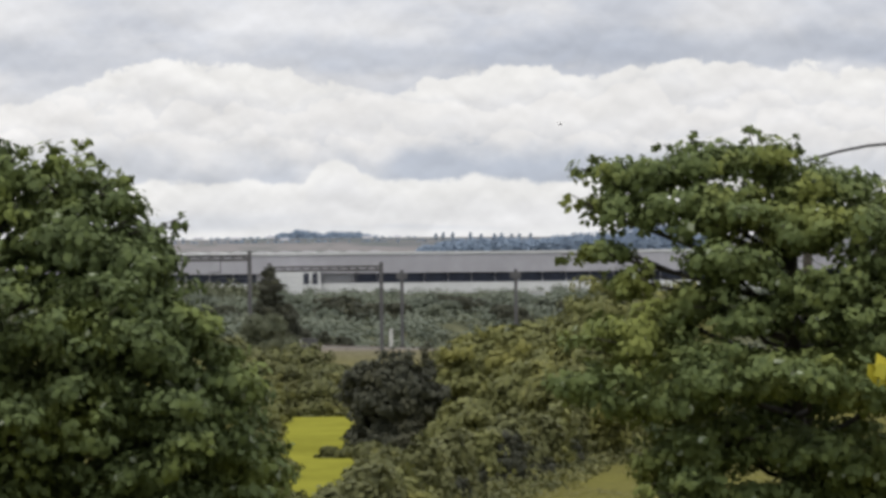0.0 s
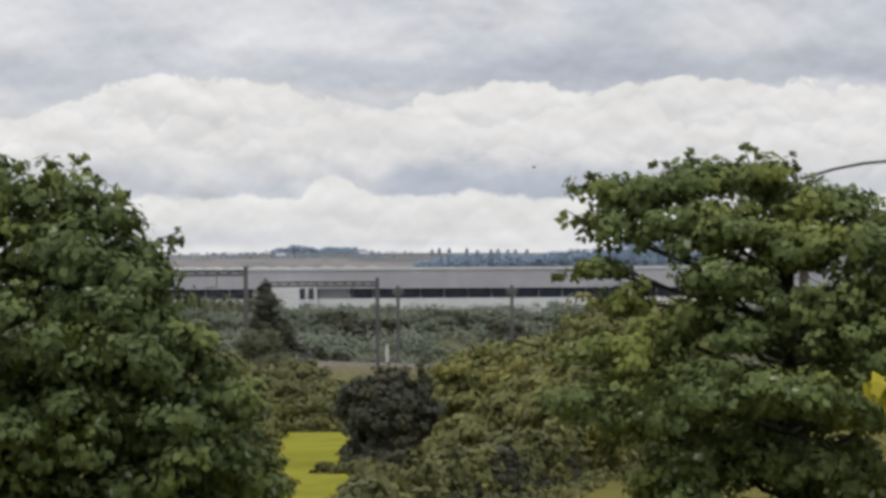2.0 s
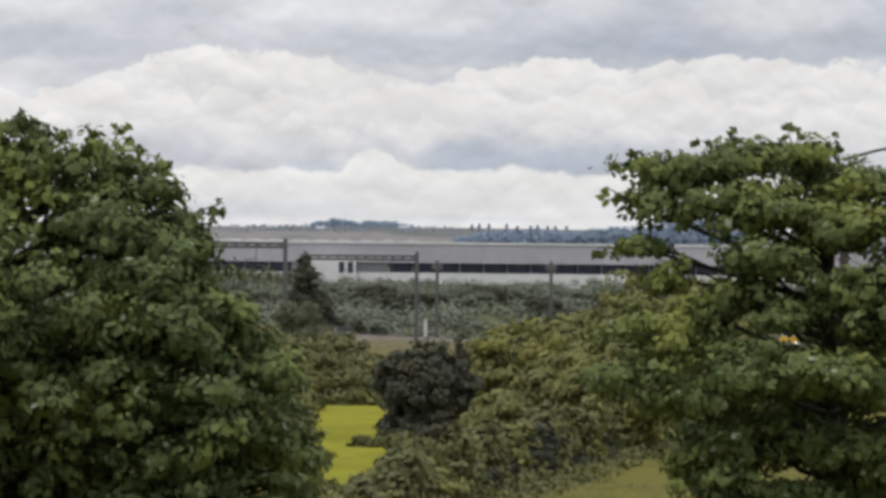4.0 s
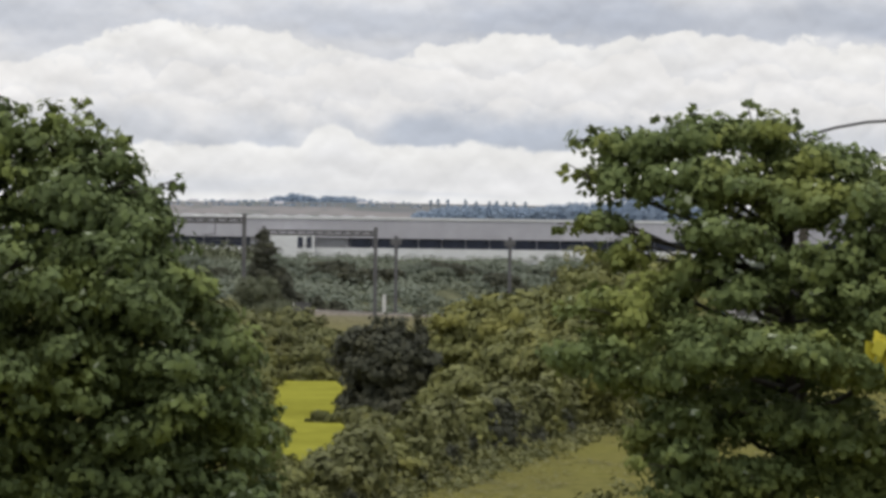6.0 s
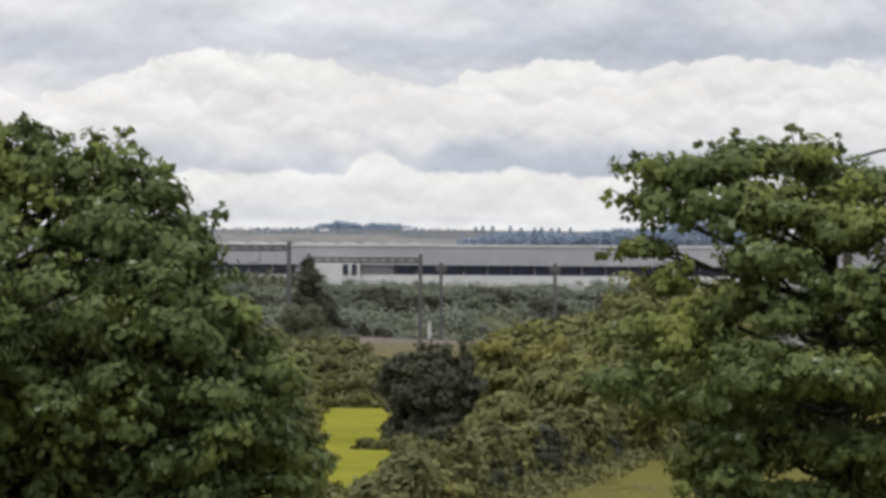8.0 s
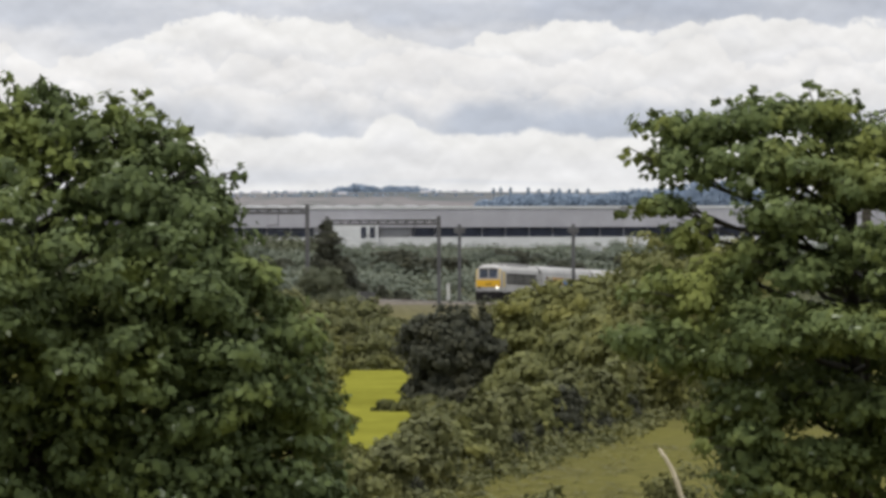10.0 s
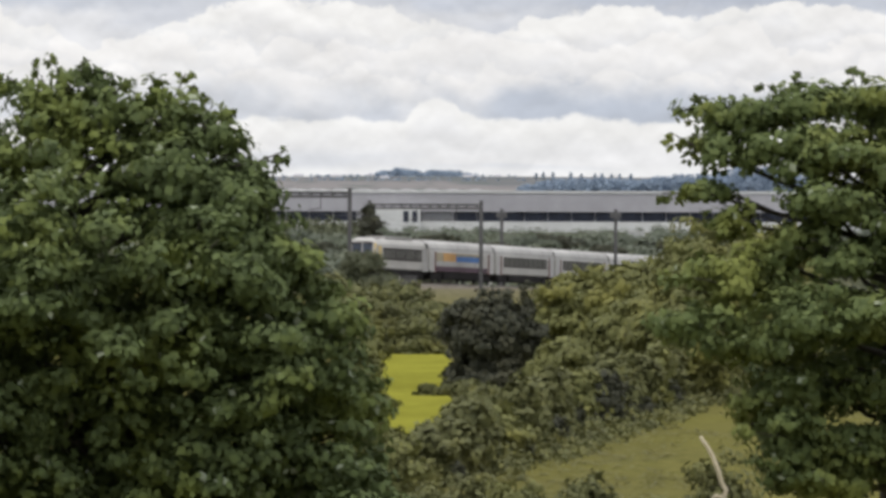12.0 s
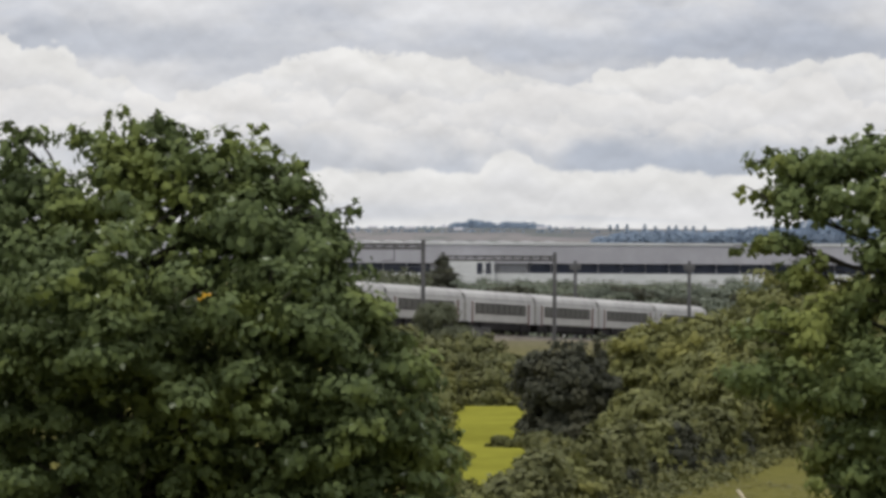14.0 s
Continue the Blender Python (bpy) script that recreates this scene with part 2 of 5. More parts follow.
def ground_material():
    """Meadow, scrub and far fields, in patches of real-world size."""
    m = bpy.data.materials.new("meadow")
    m.use_nodes = True
    nt = m.node_tree
    b = nt.nodes["Principled BSDF"]
    tc = nt.nodes.new("ShaderNodeTexCoord")
    v = tc.outputs["Object"]
    sep = nt.nodes.new("ShaderNodeSeparateXYZ")
    nt.links.new(v, sep.inputs[0])
    fine = noise_at(nt, v, 1.6, 6, 0.65)
    broad = noise_at(nt, v, 0.06, 4, 0.55, None, 7.0)
    grass = mixc(nt, smooth(nt, fine, 0.3, 0.7), (0.085, 0.082, 0.028), (0.150, 0.136, 0.046))
    grass = mixc(nt, mth(nt, "MULTIPLY", smooth(nt, broad, 0.45, 0.65), 0.6), grass, (0.135, 0.126, 0.034))
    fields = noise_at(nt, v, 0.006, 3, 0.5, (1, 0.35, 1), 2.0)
    # the haze over the distant fields is mixed into these greys
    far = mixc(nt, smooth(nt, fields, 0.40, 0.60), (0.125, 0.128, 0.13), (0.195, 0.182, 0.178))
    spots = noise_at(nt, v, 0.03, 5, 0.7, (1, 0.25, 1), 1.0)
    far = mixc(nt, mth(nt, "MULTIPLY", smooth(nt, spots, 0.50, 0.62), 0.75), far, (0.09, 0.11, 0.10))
    scrub = mixc(nt, smooth(nt, noise_at(nt, v, 0.35, 6, 0.65, None, 3.0), 0.35, 0.65), (0.048, 0.052, 0.032), (0.125, 0.125, 0.075))
    bank = mixc(nt, smooth(nt, fine, 0.3, 0.7), (0.085, 0.078, 0.045), (0.165, 0.148, 0.095))
    grass = mixc(nt, smooth(nt, sep.outputs[1], 395, 440), grass, bank)
    grass = mixc(nt, smooth(nt, sep.outputs[1], 500, 530), grass, scrub)
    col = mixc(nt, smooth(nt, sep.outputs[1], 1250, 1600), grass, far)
    nt.links.new(col, b.inputs["Base Color"])
    b.inputs["Roughness"].default_value = 0.95
    b.inputs["Specular IOR Level"].default_value = 0.0
    bp = nt.nodes.new("ShaderNodeBump")
    bp.inputs["Strength"].default_value, bp.inputs["Distance"].default_value = 0.8, 0.2
    nt.links.new(fine, bp.inputs["Height"])
    nt.links.new(bp.outputs[0], b.inputs["Normal"])
    return m


M_GROUND = ground_material()
M_RAPE = plain("bright_meadow", (0.195, 0.190, 0.030), 0.95, 0, 0.09, 0.45, 0.02, gloss=0.0)
M_BARK = plain("bark", (0.055, 0.047, 0.036), 0.95, 0, 0.16, 4, 0.03)
M_DEAD = plain("bare_dead_wood", (0.52, 0.45, 0.32), 0.85, 0, 0.14, 6, 0.01)
M_LEAF_A = foliage("leaves_left_tree", (0.078, 0.102, 0.041), (0.115, 0.148, 0.051), (0.184, 0.214, 0.048), 0.42, 0.012)
M_LEAF_B = foliage("leaves_right_tree", (0.090, 0.118, 0.043), (0.134, 0.167, 0.055), (0.212, 0.228, 0.052), 0.42, 0.012)
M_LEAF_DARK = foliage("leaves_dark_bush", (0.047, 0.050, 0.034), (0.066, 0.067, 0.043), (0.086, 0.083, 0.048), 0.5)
M_LEAF_OLIVE = foliage("leaves_olive", (0.118, 0.124, 0.046), (0.166, 0.168, 0.058), (0.228, 0.214, 0.056), 0.40)
M_LEAF_HEDGE = foliage("leaves_hedge", (0.096, 0.100, 0.042), (0.138, 0.140, 0.054), (0.204, 0.192, 0.058), 0.5)
M_LEAF_GREY = foliage("leaves_greyish", (0.088, 0.096, 0.058), (0.126, 0.134, 0.082), (0.150, 0.154, 0.086), 0.25)
# grey-green scrub, its colour lifted to include a little haze
M_LEAF_SCRUB = foliage("leaves_hazed_scrub", (0.116, 0.132, 0.098), (0.140, 0.158, 0.116), (0.160, 0.172, 0.116), 0.12)
# distance haze is put into this leaf colour, hence the pale blue-grey
M_LEAF_HAZED = foliage("leaves_far_hazed", (0.215, 0.275, 0.355), (0.250, 0.310, 0.380), (0.255, 0.310, 0.375), 0.05)
M_LEAF_YELLOW = foliage("leaves_yellow", (0.26, 0.24, 0.02), (0.42, 0.36, 0.03), (0.36, 0.36, 0.04), 2.0)
M_BALLAST = plain("ballast", (0.17, 0.15, 0.125), 0.95, 0, 0.16, 8, 0.05, gloss=0.0)
M_RAIL = plain("rail_steel", (0.16, 0.13, 0.11), 0.5, 0.7, 0.1, 3)
M_MAST = plain("galvanised_mast", (0.105, 0.102, 0.102), 0.7, 0.2, 0.1, 1.5)
M_CLAD = plain("grey_cladding", (0.385, 0.375, 0.40), 0.7, 0, 0.05, 0.12)
M_CLAD_WHITE = plain("white_cladding", (0.62, 0.62, 0.61), 0.6, 0, 0.05, 0.12)
M_ROOF = plain("pale_roof", (0.50, 0.49, 0.48), 0.7, 0, 0.07, 0.1)
M_GLASS = plain("dark_window_glass", (0.032, 0.037, 0.056), 0.5, 0, 0.12, 0.2, gloss=0.2)
M_GLASS_GREY = plain("grey_louvres", (0.17, 0.17, 0.18), 0.5, 0, 0.08, 0.4)
M_CONCRETE = plain("pale_concrete", (0.55, 0.54, 0.50), 0.85, 0, 0.1, 2.0)


# ---- building helpers ----
def part(name, data, material, parent=None, label=""):
    """One mesh object from a bmesh or a mesh, under a thing or a part."""
    if isinstance(data, bmesh.types.BMesh):
        me = bpy.data.meshes.new(name)
        data.to_mesh(me)
        data.free()
    else:
        me = data
    if material:
        me.materials.clear()
        me.materials.append(material)
    ob = new(name, me)
    ob.parent = parent
    if label:
        ob["label"] = label
    return ob


def empty(name, m=None):
    ob = new(name)
    ob.empty_display_size = 0.3
    if m is not None:
        ob.matrix_basis = m
    return ob


def box(bm, x0, x1, y0, y1, z0, z1, bevel=0.0):
    vs = [bm.verts.new(p) for p in itertools.product((x0, x1), (y0, y1), (z0, z1))]
    fs = [bm.faces.new([vs[i] for i in q]) for q in ((0, 1, 3, 2), (4, 6, 7, 5), (0, 4, 5, 1), (2, 3, 7, 6), (0, 2, 6, 4), (1, 5, 7, 3))]
    if bevel:
        es = list({e for f in fs for e in f.edges})
        bmesh.ops.bevel(bm, geom=es, offset=bevel, segments=2, affect="EDGES")
    return bm


def boxed(*dims, bevel=0.0):
    return box(bmesh.new(), *dims, bevel=bevel)


def tube_mesh(name, paths, sides=7):
    """Round, tapering limbs; each path is a list of (point, radius)."""
    verts, faces = [], []
    for path in paths:
        base = len(verts)
        pts = [Vector(p) for p, _ in path]
        for i, (p, r) in enumerate(path):
            d = (pts[min(i + 1, len(pts) - 1)] - pts[max(i - 1, 0)]).normalized()
            u = d.orthogonal().normalized()
            w = d.cross(u)
            for k in range(sides):
                a = 2 * math.pi * k / sides
                verts.append(Vector(p) + r * (math.cos(a) * u + math.sin(a) * w))
        for i in range(len(path) - 1):
            for k in range(sides):
                a, b = base + i * sides + k, base + i * sides + (k + 1) % sides
                faces.append((a, b, b + sides, a + sides))
        faces.append(tuple(base + k for k in range(sides))[::-1])
        faces.append(tuple(base + (len(path) - 1) * sides + k for k in range(sides)))
    me = bpy.data.meshes.new(name)
    me.from_pydata([tuple(v) for v in verts], [], faces)
    for p in me.polygons:
        p.use_smooth = True
    return me


def leaf_mesh(name, clumps, density, size, rng, inner=0.35, up=0.5, flat=0.35):
    """Clumps are (x, y, z, rx, ry, rz) and, where they sit on a bough, the way that its skin faces. Folded four-cornered leaves lie round each clump's skin, some inside it."""
    P, N, S = [], [], []
    for x, y, z, rx, ry, rz, *way in clumps:
        area = 4 * math.pi * ((rx * ry) ** 1.6 / 3 + (rx * rz) ** 1.6 / 3 + (ry * rz) ** 1.6 / 3) ** (1 / 1.6)
        n = max(6, int(area * density))
        d = rng.normal(size=(n, 3))
        d /= np.linalg.norm(d, axis=1)[:, None]
        k = np.where(rng.random(n) < inner, rng.uniform(0.35, 0.85, n), rng.uniform(0.85, 1.12, n))
        P.append(np.array((x, y, z)) + d * k[:, None] * np.array((rx, ry, rz)))
        d = d / np.array((rx, ry, rz)) * min(rx, ry, rz)
        N.append(d * 0.5 + np.array(way) if way else d + np.array((0, 0, up)))
        S.append(np.full(n, size))
    P, N, S = np.concatenate(P), np.concatenate(N), np.concatenate(S)
    n = len(P)
    N = N + rng.normal(size=(n, 3)) * 0.20
    N /= np.linalg.norm(N, axis=1)[:, None]
    T = rng.normal(size=(n, 3)) + np.array((0, 0, -0.6))
    T -= N * (T * N).sum(1)[:, None]
    T /= np.linalg.norm(T, axis=1)[:, None]
    B = np.cross(N, T)
    L = (S * rng.uniform(0.65, 1.35, n))[:, None]
    W = L * rng.uniform(0.5, 0.85, n)[:, None]
    V = np.empty((n, 4, 3))
    V[:, 0] = P - T * L * 0.5
    V[:, 1] = P + B * W * 0.5 - N * L * flat * 0.4 - T * L * 0.05
    V[:, 2] = P + T * L * 0.5 - N * L * flat * 0.5
    V[:, 3] = P - B * W * 0.5 - N * L * flat * 0.4 - T * L * 0.05
    idx = np.arange(n)[:, None] * 4
    faces = np.concatenate([idx + np.array((0, 1, 2)), idx + np.array((0, 2, 3))])
    me = bpy.data.meshes.new(name)
    me.vertices.add(n * 4)
    me.vertices.foreach_set("co", V.reshape(-1))
    me.loops.add(len(faces) * 3)
    me.loops.foreach_set("vertex_index", faces.reshape(-1).astype(np.int32))
    me.polygons.add(len(faces))
    me.polygons.foreach_set("loop_start", np.arange(len(faces), dtype=np.int32) * 3)
    me.update(calc_edges=True)
    return me


def fill_lobes(lobes, rng, bough=0.62, tuft=(0.17, 0.28), fill=0.75, wild=0.10, airy=1.0, airy_from=1e9, tall=1.0):
    """Leaf tufts on flat boughs that are spread, with gaps, over the skin of large lobes (x, y, z, rx, ry, rz) and thinly through them."""
    out = []
    for x, y, z, rx, ry, rz in lobes:
        area = 4 * math.pi * (((rx * ry) ** 1.6 + (rx * rz) ** 1.6 + (ry * rz) ** 1.6) / 3) ** (1 / 1.6)
        bo = min(bough, 0.62 * (rx * ry * rz) ** (1 / 3))
        thin = 1.0 if z < airy_from else airy if z < airy_from + 0.9 else airy * 0.72
        share = 1.0
        if thin < 1:
            share, ry = 0.62, ry * 0.6
        n = int(area * fill * thin / (bo * bo * 1.7)) + 2
        for _ in range(n):
            d = rng.normal(size=3)
            d /= np.linalg.norm(d)
            u = rng.random()
            k = rng.uniform(0.86, 1.06) if u < 0.62 else rng.uniform(0.30, 0.86)
            if u < wild:
                k = rng.uniform(1.06, 1.24)
            c = np.array((x + d[0] * k * rx, y + d[1] * k * ry, z + d[2] * k * rz))
            br = bo * rng.uniform(0.55, 1.25) * (0.6 if u < wild else 1.0)
            w, h = br * rng.uniform(1.0, 1.35) / tall ** 0.5, br * rng.uniform(0.5, 0.75) * tall
            m = max(2, int(9.5 * share * (w / (4.0 * tuft[0] * 0.9)) ** 2))
            e = rng.normal(size=(m, 3))
            e[:, 2] = np.where(rng.random(m) < 0.26, -0.5, 0.85) * np.abs(e[:, 2])
            e /= np.linalg.norm(e, axis=1)[:, None]
            for q in e:
                r = rng.uniform(*tuft)
                out.append((c[0] + q[0] * w, c[1] + q[1] * w, c[2] + q[2] * h, r * 1.15, r * 1.15, r * 0.85, q[0] * 0.8 + d[0] * 0.2, q[1] * 0.8 + d[1] * 0.2, q[2] * 1.05 + d[2] * 0.2 + 0.1))
    return out


# ---- the lie of the land ----
KY = [-60, 0, 40, 80, 130, 165, 210, 320, 380, 430, 480, 700, 1200, 1500, 2500, 4500, 4990]
KZ = [13, 12.2, 7.5, 3.6, 3.6, 4.6, 5.0, 5.0, 5.6, 7.2, 7.6, 8.0, 9.4, 13, 25, 46.5, 48]
UNIT = 26.4                                  # one coach, coupler to coupler
TRACK0 = Vector((-15.8, 462.3, 7.8))         # rail level where the line crosses the first mark
ALONG = Vector((0.2283, 0.9736, -0.02226))   # away from the viewer, downhill
SIDE = Vector((0.9736, -0.2283, 0.0))        # towards the viewer's right


def rail_at(s, off=0.0, up=0.0):
    return TRACK0 + ALONG * s + SIDE * off + Vector((0, 0, up))


def land(x, y):
    z = float(np.interp(y, KY, KZ))
    z += 0.35 * noise.noise(Vector((x * 0.05, y * 0.05, 0))) + (1.2 if y > 1300 else 0.0) * 5 * noise.noise(Vector((x * 0.002, y * 0.0012, 3)))
    q = Vector((x, y, 0)) - Vector((TRACK0.x, TRACK0.y, 0))
    s = q.dot(Vector((ALONG.x, ALONG.y, 0)))
    off = q.dot(SIDE) + 2.0
    if -260 < s < 600 and off < 120:
        bed = TRACK0.z + ALONG.z * s - 0.75
        k = min(1.0, max(0.0, (abs(off) - 7.5) / 14))
        k = k * k * (3 - 2 * k)
        z = bed * (1 - k) + (z if off < 0 else min(z, bed)) * k
    return z


def build_ground():
    ys = np.concatenate([np.arange(-60, 140, 10), np.arange(140, 420, 7), np.arange(420, 640, 3.5), np.arange(640, 1300, 22), np.geomspace(1300, 4990, 46)])
    tx = np.linspace(-1, 1, 121)
    verts, faces = [], []
    for y in ys:
        half = 90 + max(0, y) * 0.42
        for u in tx:
            x = half * (0.35 * u + 0.65 * u ** 3)
            verts.append((x, y, land(x, y)))
    n = len(tx)
    for j in range(len(ys) - 1):
        for i in range(n - 1):
            a = j * n + i
            faces.append((a, a + 1, a + n + 1, a + n))
    me = bpy.data.meshes.new("ground")
    me.from_pydata(verts, [], faces)
    for p in me.polygons:
        p.use_smooth = True
    tagged(part("ground", me, M_GROUND), "rough olive meadow and scrubland rising to far fields tinted with haze", "ground", kind="structure")


build_ground()


# ---- trees ----
def tree(name, label, x, y, lobes, material, seed, trunk_r, leaf, density, bough=0.66, tuft=(0.18, 0.31), fill=0.75, sprigs=(), airy=1.0, airy_from=1e9, group="", limb_r=0.42, top=0.9, rise=0.42):
    rng = np.random.default_rng(seed)
    z0 = land(x, y) - 0.15
    ob = empty(name, pose(x, y, z0))
    loc = [(a - x, b - y, c - z0, d, e, f) for a, b, c, d, e, f in lobes]
    zt = max(l[2] for l in loc)
    lean = rng.normal(size=2) * 0.15
    path = [((lean[0] * k, lean[1] * k, zt * top * k), trunk_r * (1.25 - k) ** 0.8) for k in (0, 0.12, 0.3, 0.5, 0.7, 0.85, 1.0)]
    part("trunk", tube_mesh("trunk", [path], 10), M_BARK, ob)
    for l in loc:
        k = min(0.97, max(0.2, (l[2] - rise * math.hypot(l[0], l[1]) - 0.3) / (zt * top)))
        s = Vector((lean[0] * k, lean[1] * k, zt * top * k))
        e = Vector(l[:3])
        mid = s.lerp(e, 0.5) + Vector((0, 0, -0.06 * (e - s).length)) + Vector(rng.normal(size=3) * 0.22)
        limbs = [[(tuple(s), limb_r * trunk_r), (tuple(s.lerp(mid, 0.5)), limb_r * trunk_r * 0.8), (tuple(mid), limb_r * trunk_r * 0.62), (tuple(mid.lerp(e, 0.6)), limb_r * trunk_r * 0.4), (tuple(e), limb_r * trunk_r * 0.2)]]
        for _ in range(5):
            q = mid.lerp(e, rng.uniform(0.2, 1.0))
            d = Vector(rng.normal(size=3))
            d.normalize()
            tip = e + Vector((d.x * l[3], d.y * l[4], d.z * l[5])) * 0.9
            limbs.append([(tuple(q), limb_r * trunk_r * 0.28), (tuple(q.lerp(tip, 0.5) + Vector((0, 0, 0.12))), limb_r * trunk_r * 0.18), (tuple(tip), 0.012)])
        part("limb", tube_mesh("limb", limbs, 6), M_BARK, ob)
    clumps = fill_lobes(loc, rng, bough, tuft, fill, 0.10, airy, airy_from)
    for a, b, c, d in sprigs:
        p = Vector((a - x, b - y, c - z0))
        near = min(loc, key=lambda q: (Vector(q[:3]) - p).length)
        part("twig", tube_mesh("twig", [[(tuple(p.lerp(Vector(near[:3]), 0.8)), 0.022), (tuple(p), 0.012)]], 5), M_BARK, ob)
        clumps += [(p.x + rng.normal() * d * 0.7, p.y, p.z + rng.normal() * d * 0.7 - 0.08 * i, d * 0.6, d * 0.6, d * 0.6) for i in range(3)]
    part("crown", leaf_mesh("crown", clumps, density, leaf, rng, 0.15), material, ob)
    return tagged(ob, label, "tree", group)


LEFT_LOBES = [(-9.8, 99.8, 15.1, 0.9, 1.2, 0.5), (-7.5, 99.6, 15.75, 0.7, 0.8, 0.6), (-6.75, 99.5, 15.4, 0.6, 0.8, 0.6), (-6.15, 99.4, 14.8, 0.5, 0.8, 0.5), (-5.7, 99.4, 14.2, 0.42, 0.8, 0.45), (-8.7, 99.6, 16.1, 0.7, 0.8, 0.55), (-6.6, 99.3, 14.25, 0.75, 1.2, 0.6), (-6.0, 99.4, 14.3, 0.45, 0.8, 0.45), (-9.2, 99.8, 16.2, 0.8, 1.1, 0.6), (-11.75, 99.8, 16.35, 0.38, 0.6, 0.45), (-9.75, 100.0, 15.95, 0.95, 1.4, 0.9), (-11.1, 100.0, 15.2, 0.9, 1.2, 0.6), (-12.7, 101.0, 14.7, 1.5, 2, 1.15), (-10.9, 99.4, 14.3, 1.2, 1.0, 0.7), (-8.5, 99.5, 15.1, 1.2, 1.6, 1.2), (-7.1, 100.0, 14.5, 1.2, 1.6, 1.1),
              (-9.8, 97.4, 13.2, 2.0, 1.8, 1.5), (-6.6, 98.4, 12.9, 1.1, 1.8, 1.2), (-12.2, 98.4, 12.4, 2.2, 1.8, 1.6), (-8.2, 98.6, 11.4, 2.0, 1.8, 1.4),
              (-5.6, 99.2, 11.2, 1.25, 1.9, 1.2), (-11.2, 99.0, 10.0, 2.2, 1.8, 1.4), (-6.6, 99.6, 9.4, 1.9, 1.8, 1.4), (-4.6, 100.7, 9.4, 1.5, 1.8, 1.2),
              (-9.0, 99.8, 8.2, 2.1, 1.8, 1.3), (-9.4, 99.0, 9.7, 1.2, 1.0, 0.9), (-7.2, 99.6, 8.3, 1.2, 1.0, 0.8), (-13.0, 100.0, 8.0, 2.0, 1.8, 1.4), (-6.1, 99.3, 13.7, 0.65, 1.2, 0.65), (-5.8, 98.7, 12.8, 0.55, 1.2, 0.7), (-4.2, 99.9, 7.7, 1.5, 1.8, 1.2), (-5.0, 99.5, 12.8, 0.55, 0.9, 0.6), (-4.6, 99.7, 11.8, 0.8, 1.0, 0.8), (-4.3, 100.0, 10.7, 0.85, 1.0, 0.8), (-9.4, 103.0, 11.0, 3.2, 2.2, 3.0), (-6.6, 100.2, 7.0, 2.0, 1.8, 1.2), (-10, 99.7, 6.2, 2.8, 2.0, 1.2)]
LEFT_SPRIGS = [(-7.06, 99.6, 16.75, 0.13), (-6.9, 99.6, 16.5, 0.15), (-6.55, 99.6, 16.1, 0.14), (-6.2, 99.6, 15.85, 0.15), (-5.15, 99.6, 15.2, 0.13), (-5.25, 99.6, 15.05, 0.16),
               (-9.7, 99.6, 17.0, 0.17), (-10.6, 99.6, 16.7, 0.15), (-9.1, 99.6, 16.9, 0.17), (-8.2, 99.6, 16.6, 0.14), (-7.6, 99.6, 16.2, 0.16), (-5.6, 99.6, 15.0, 0.18), (-12.2, 99.6, 16.4, 0.22), (-11.4, 99.6, 16.6, 0.15), (-10.1, 99.6, 16.95, 0.12)]
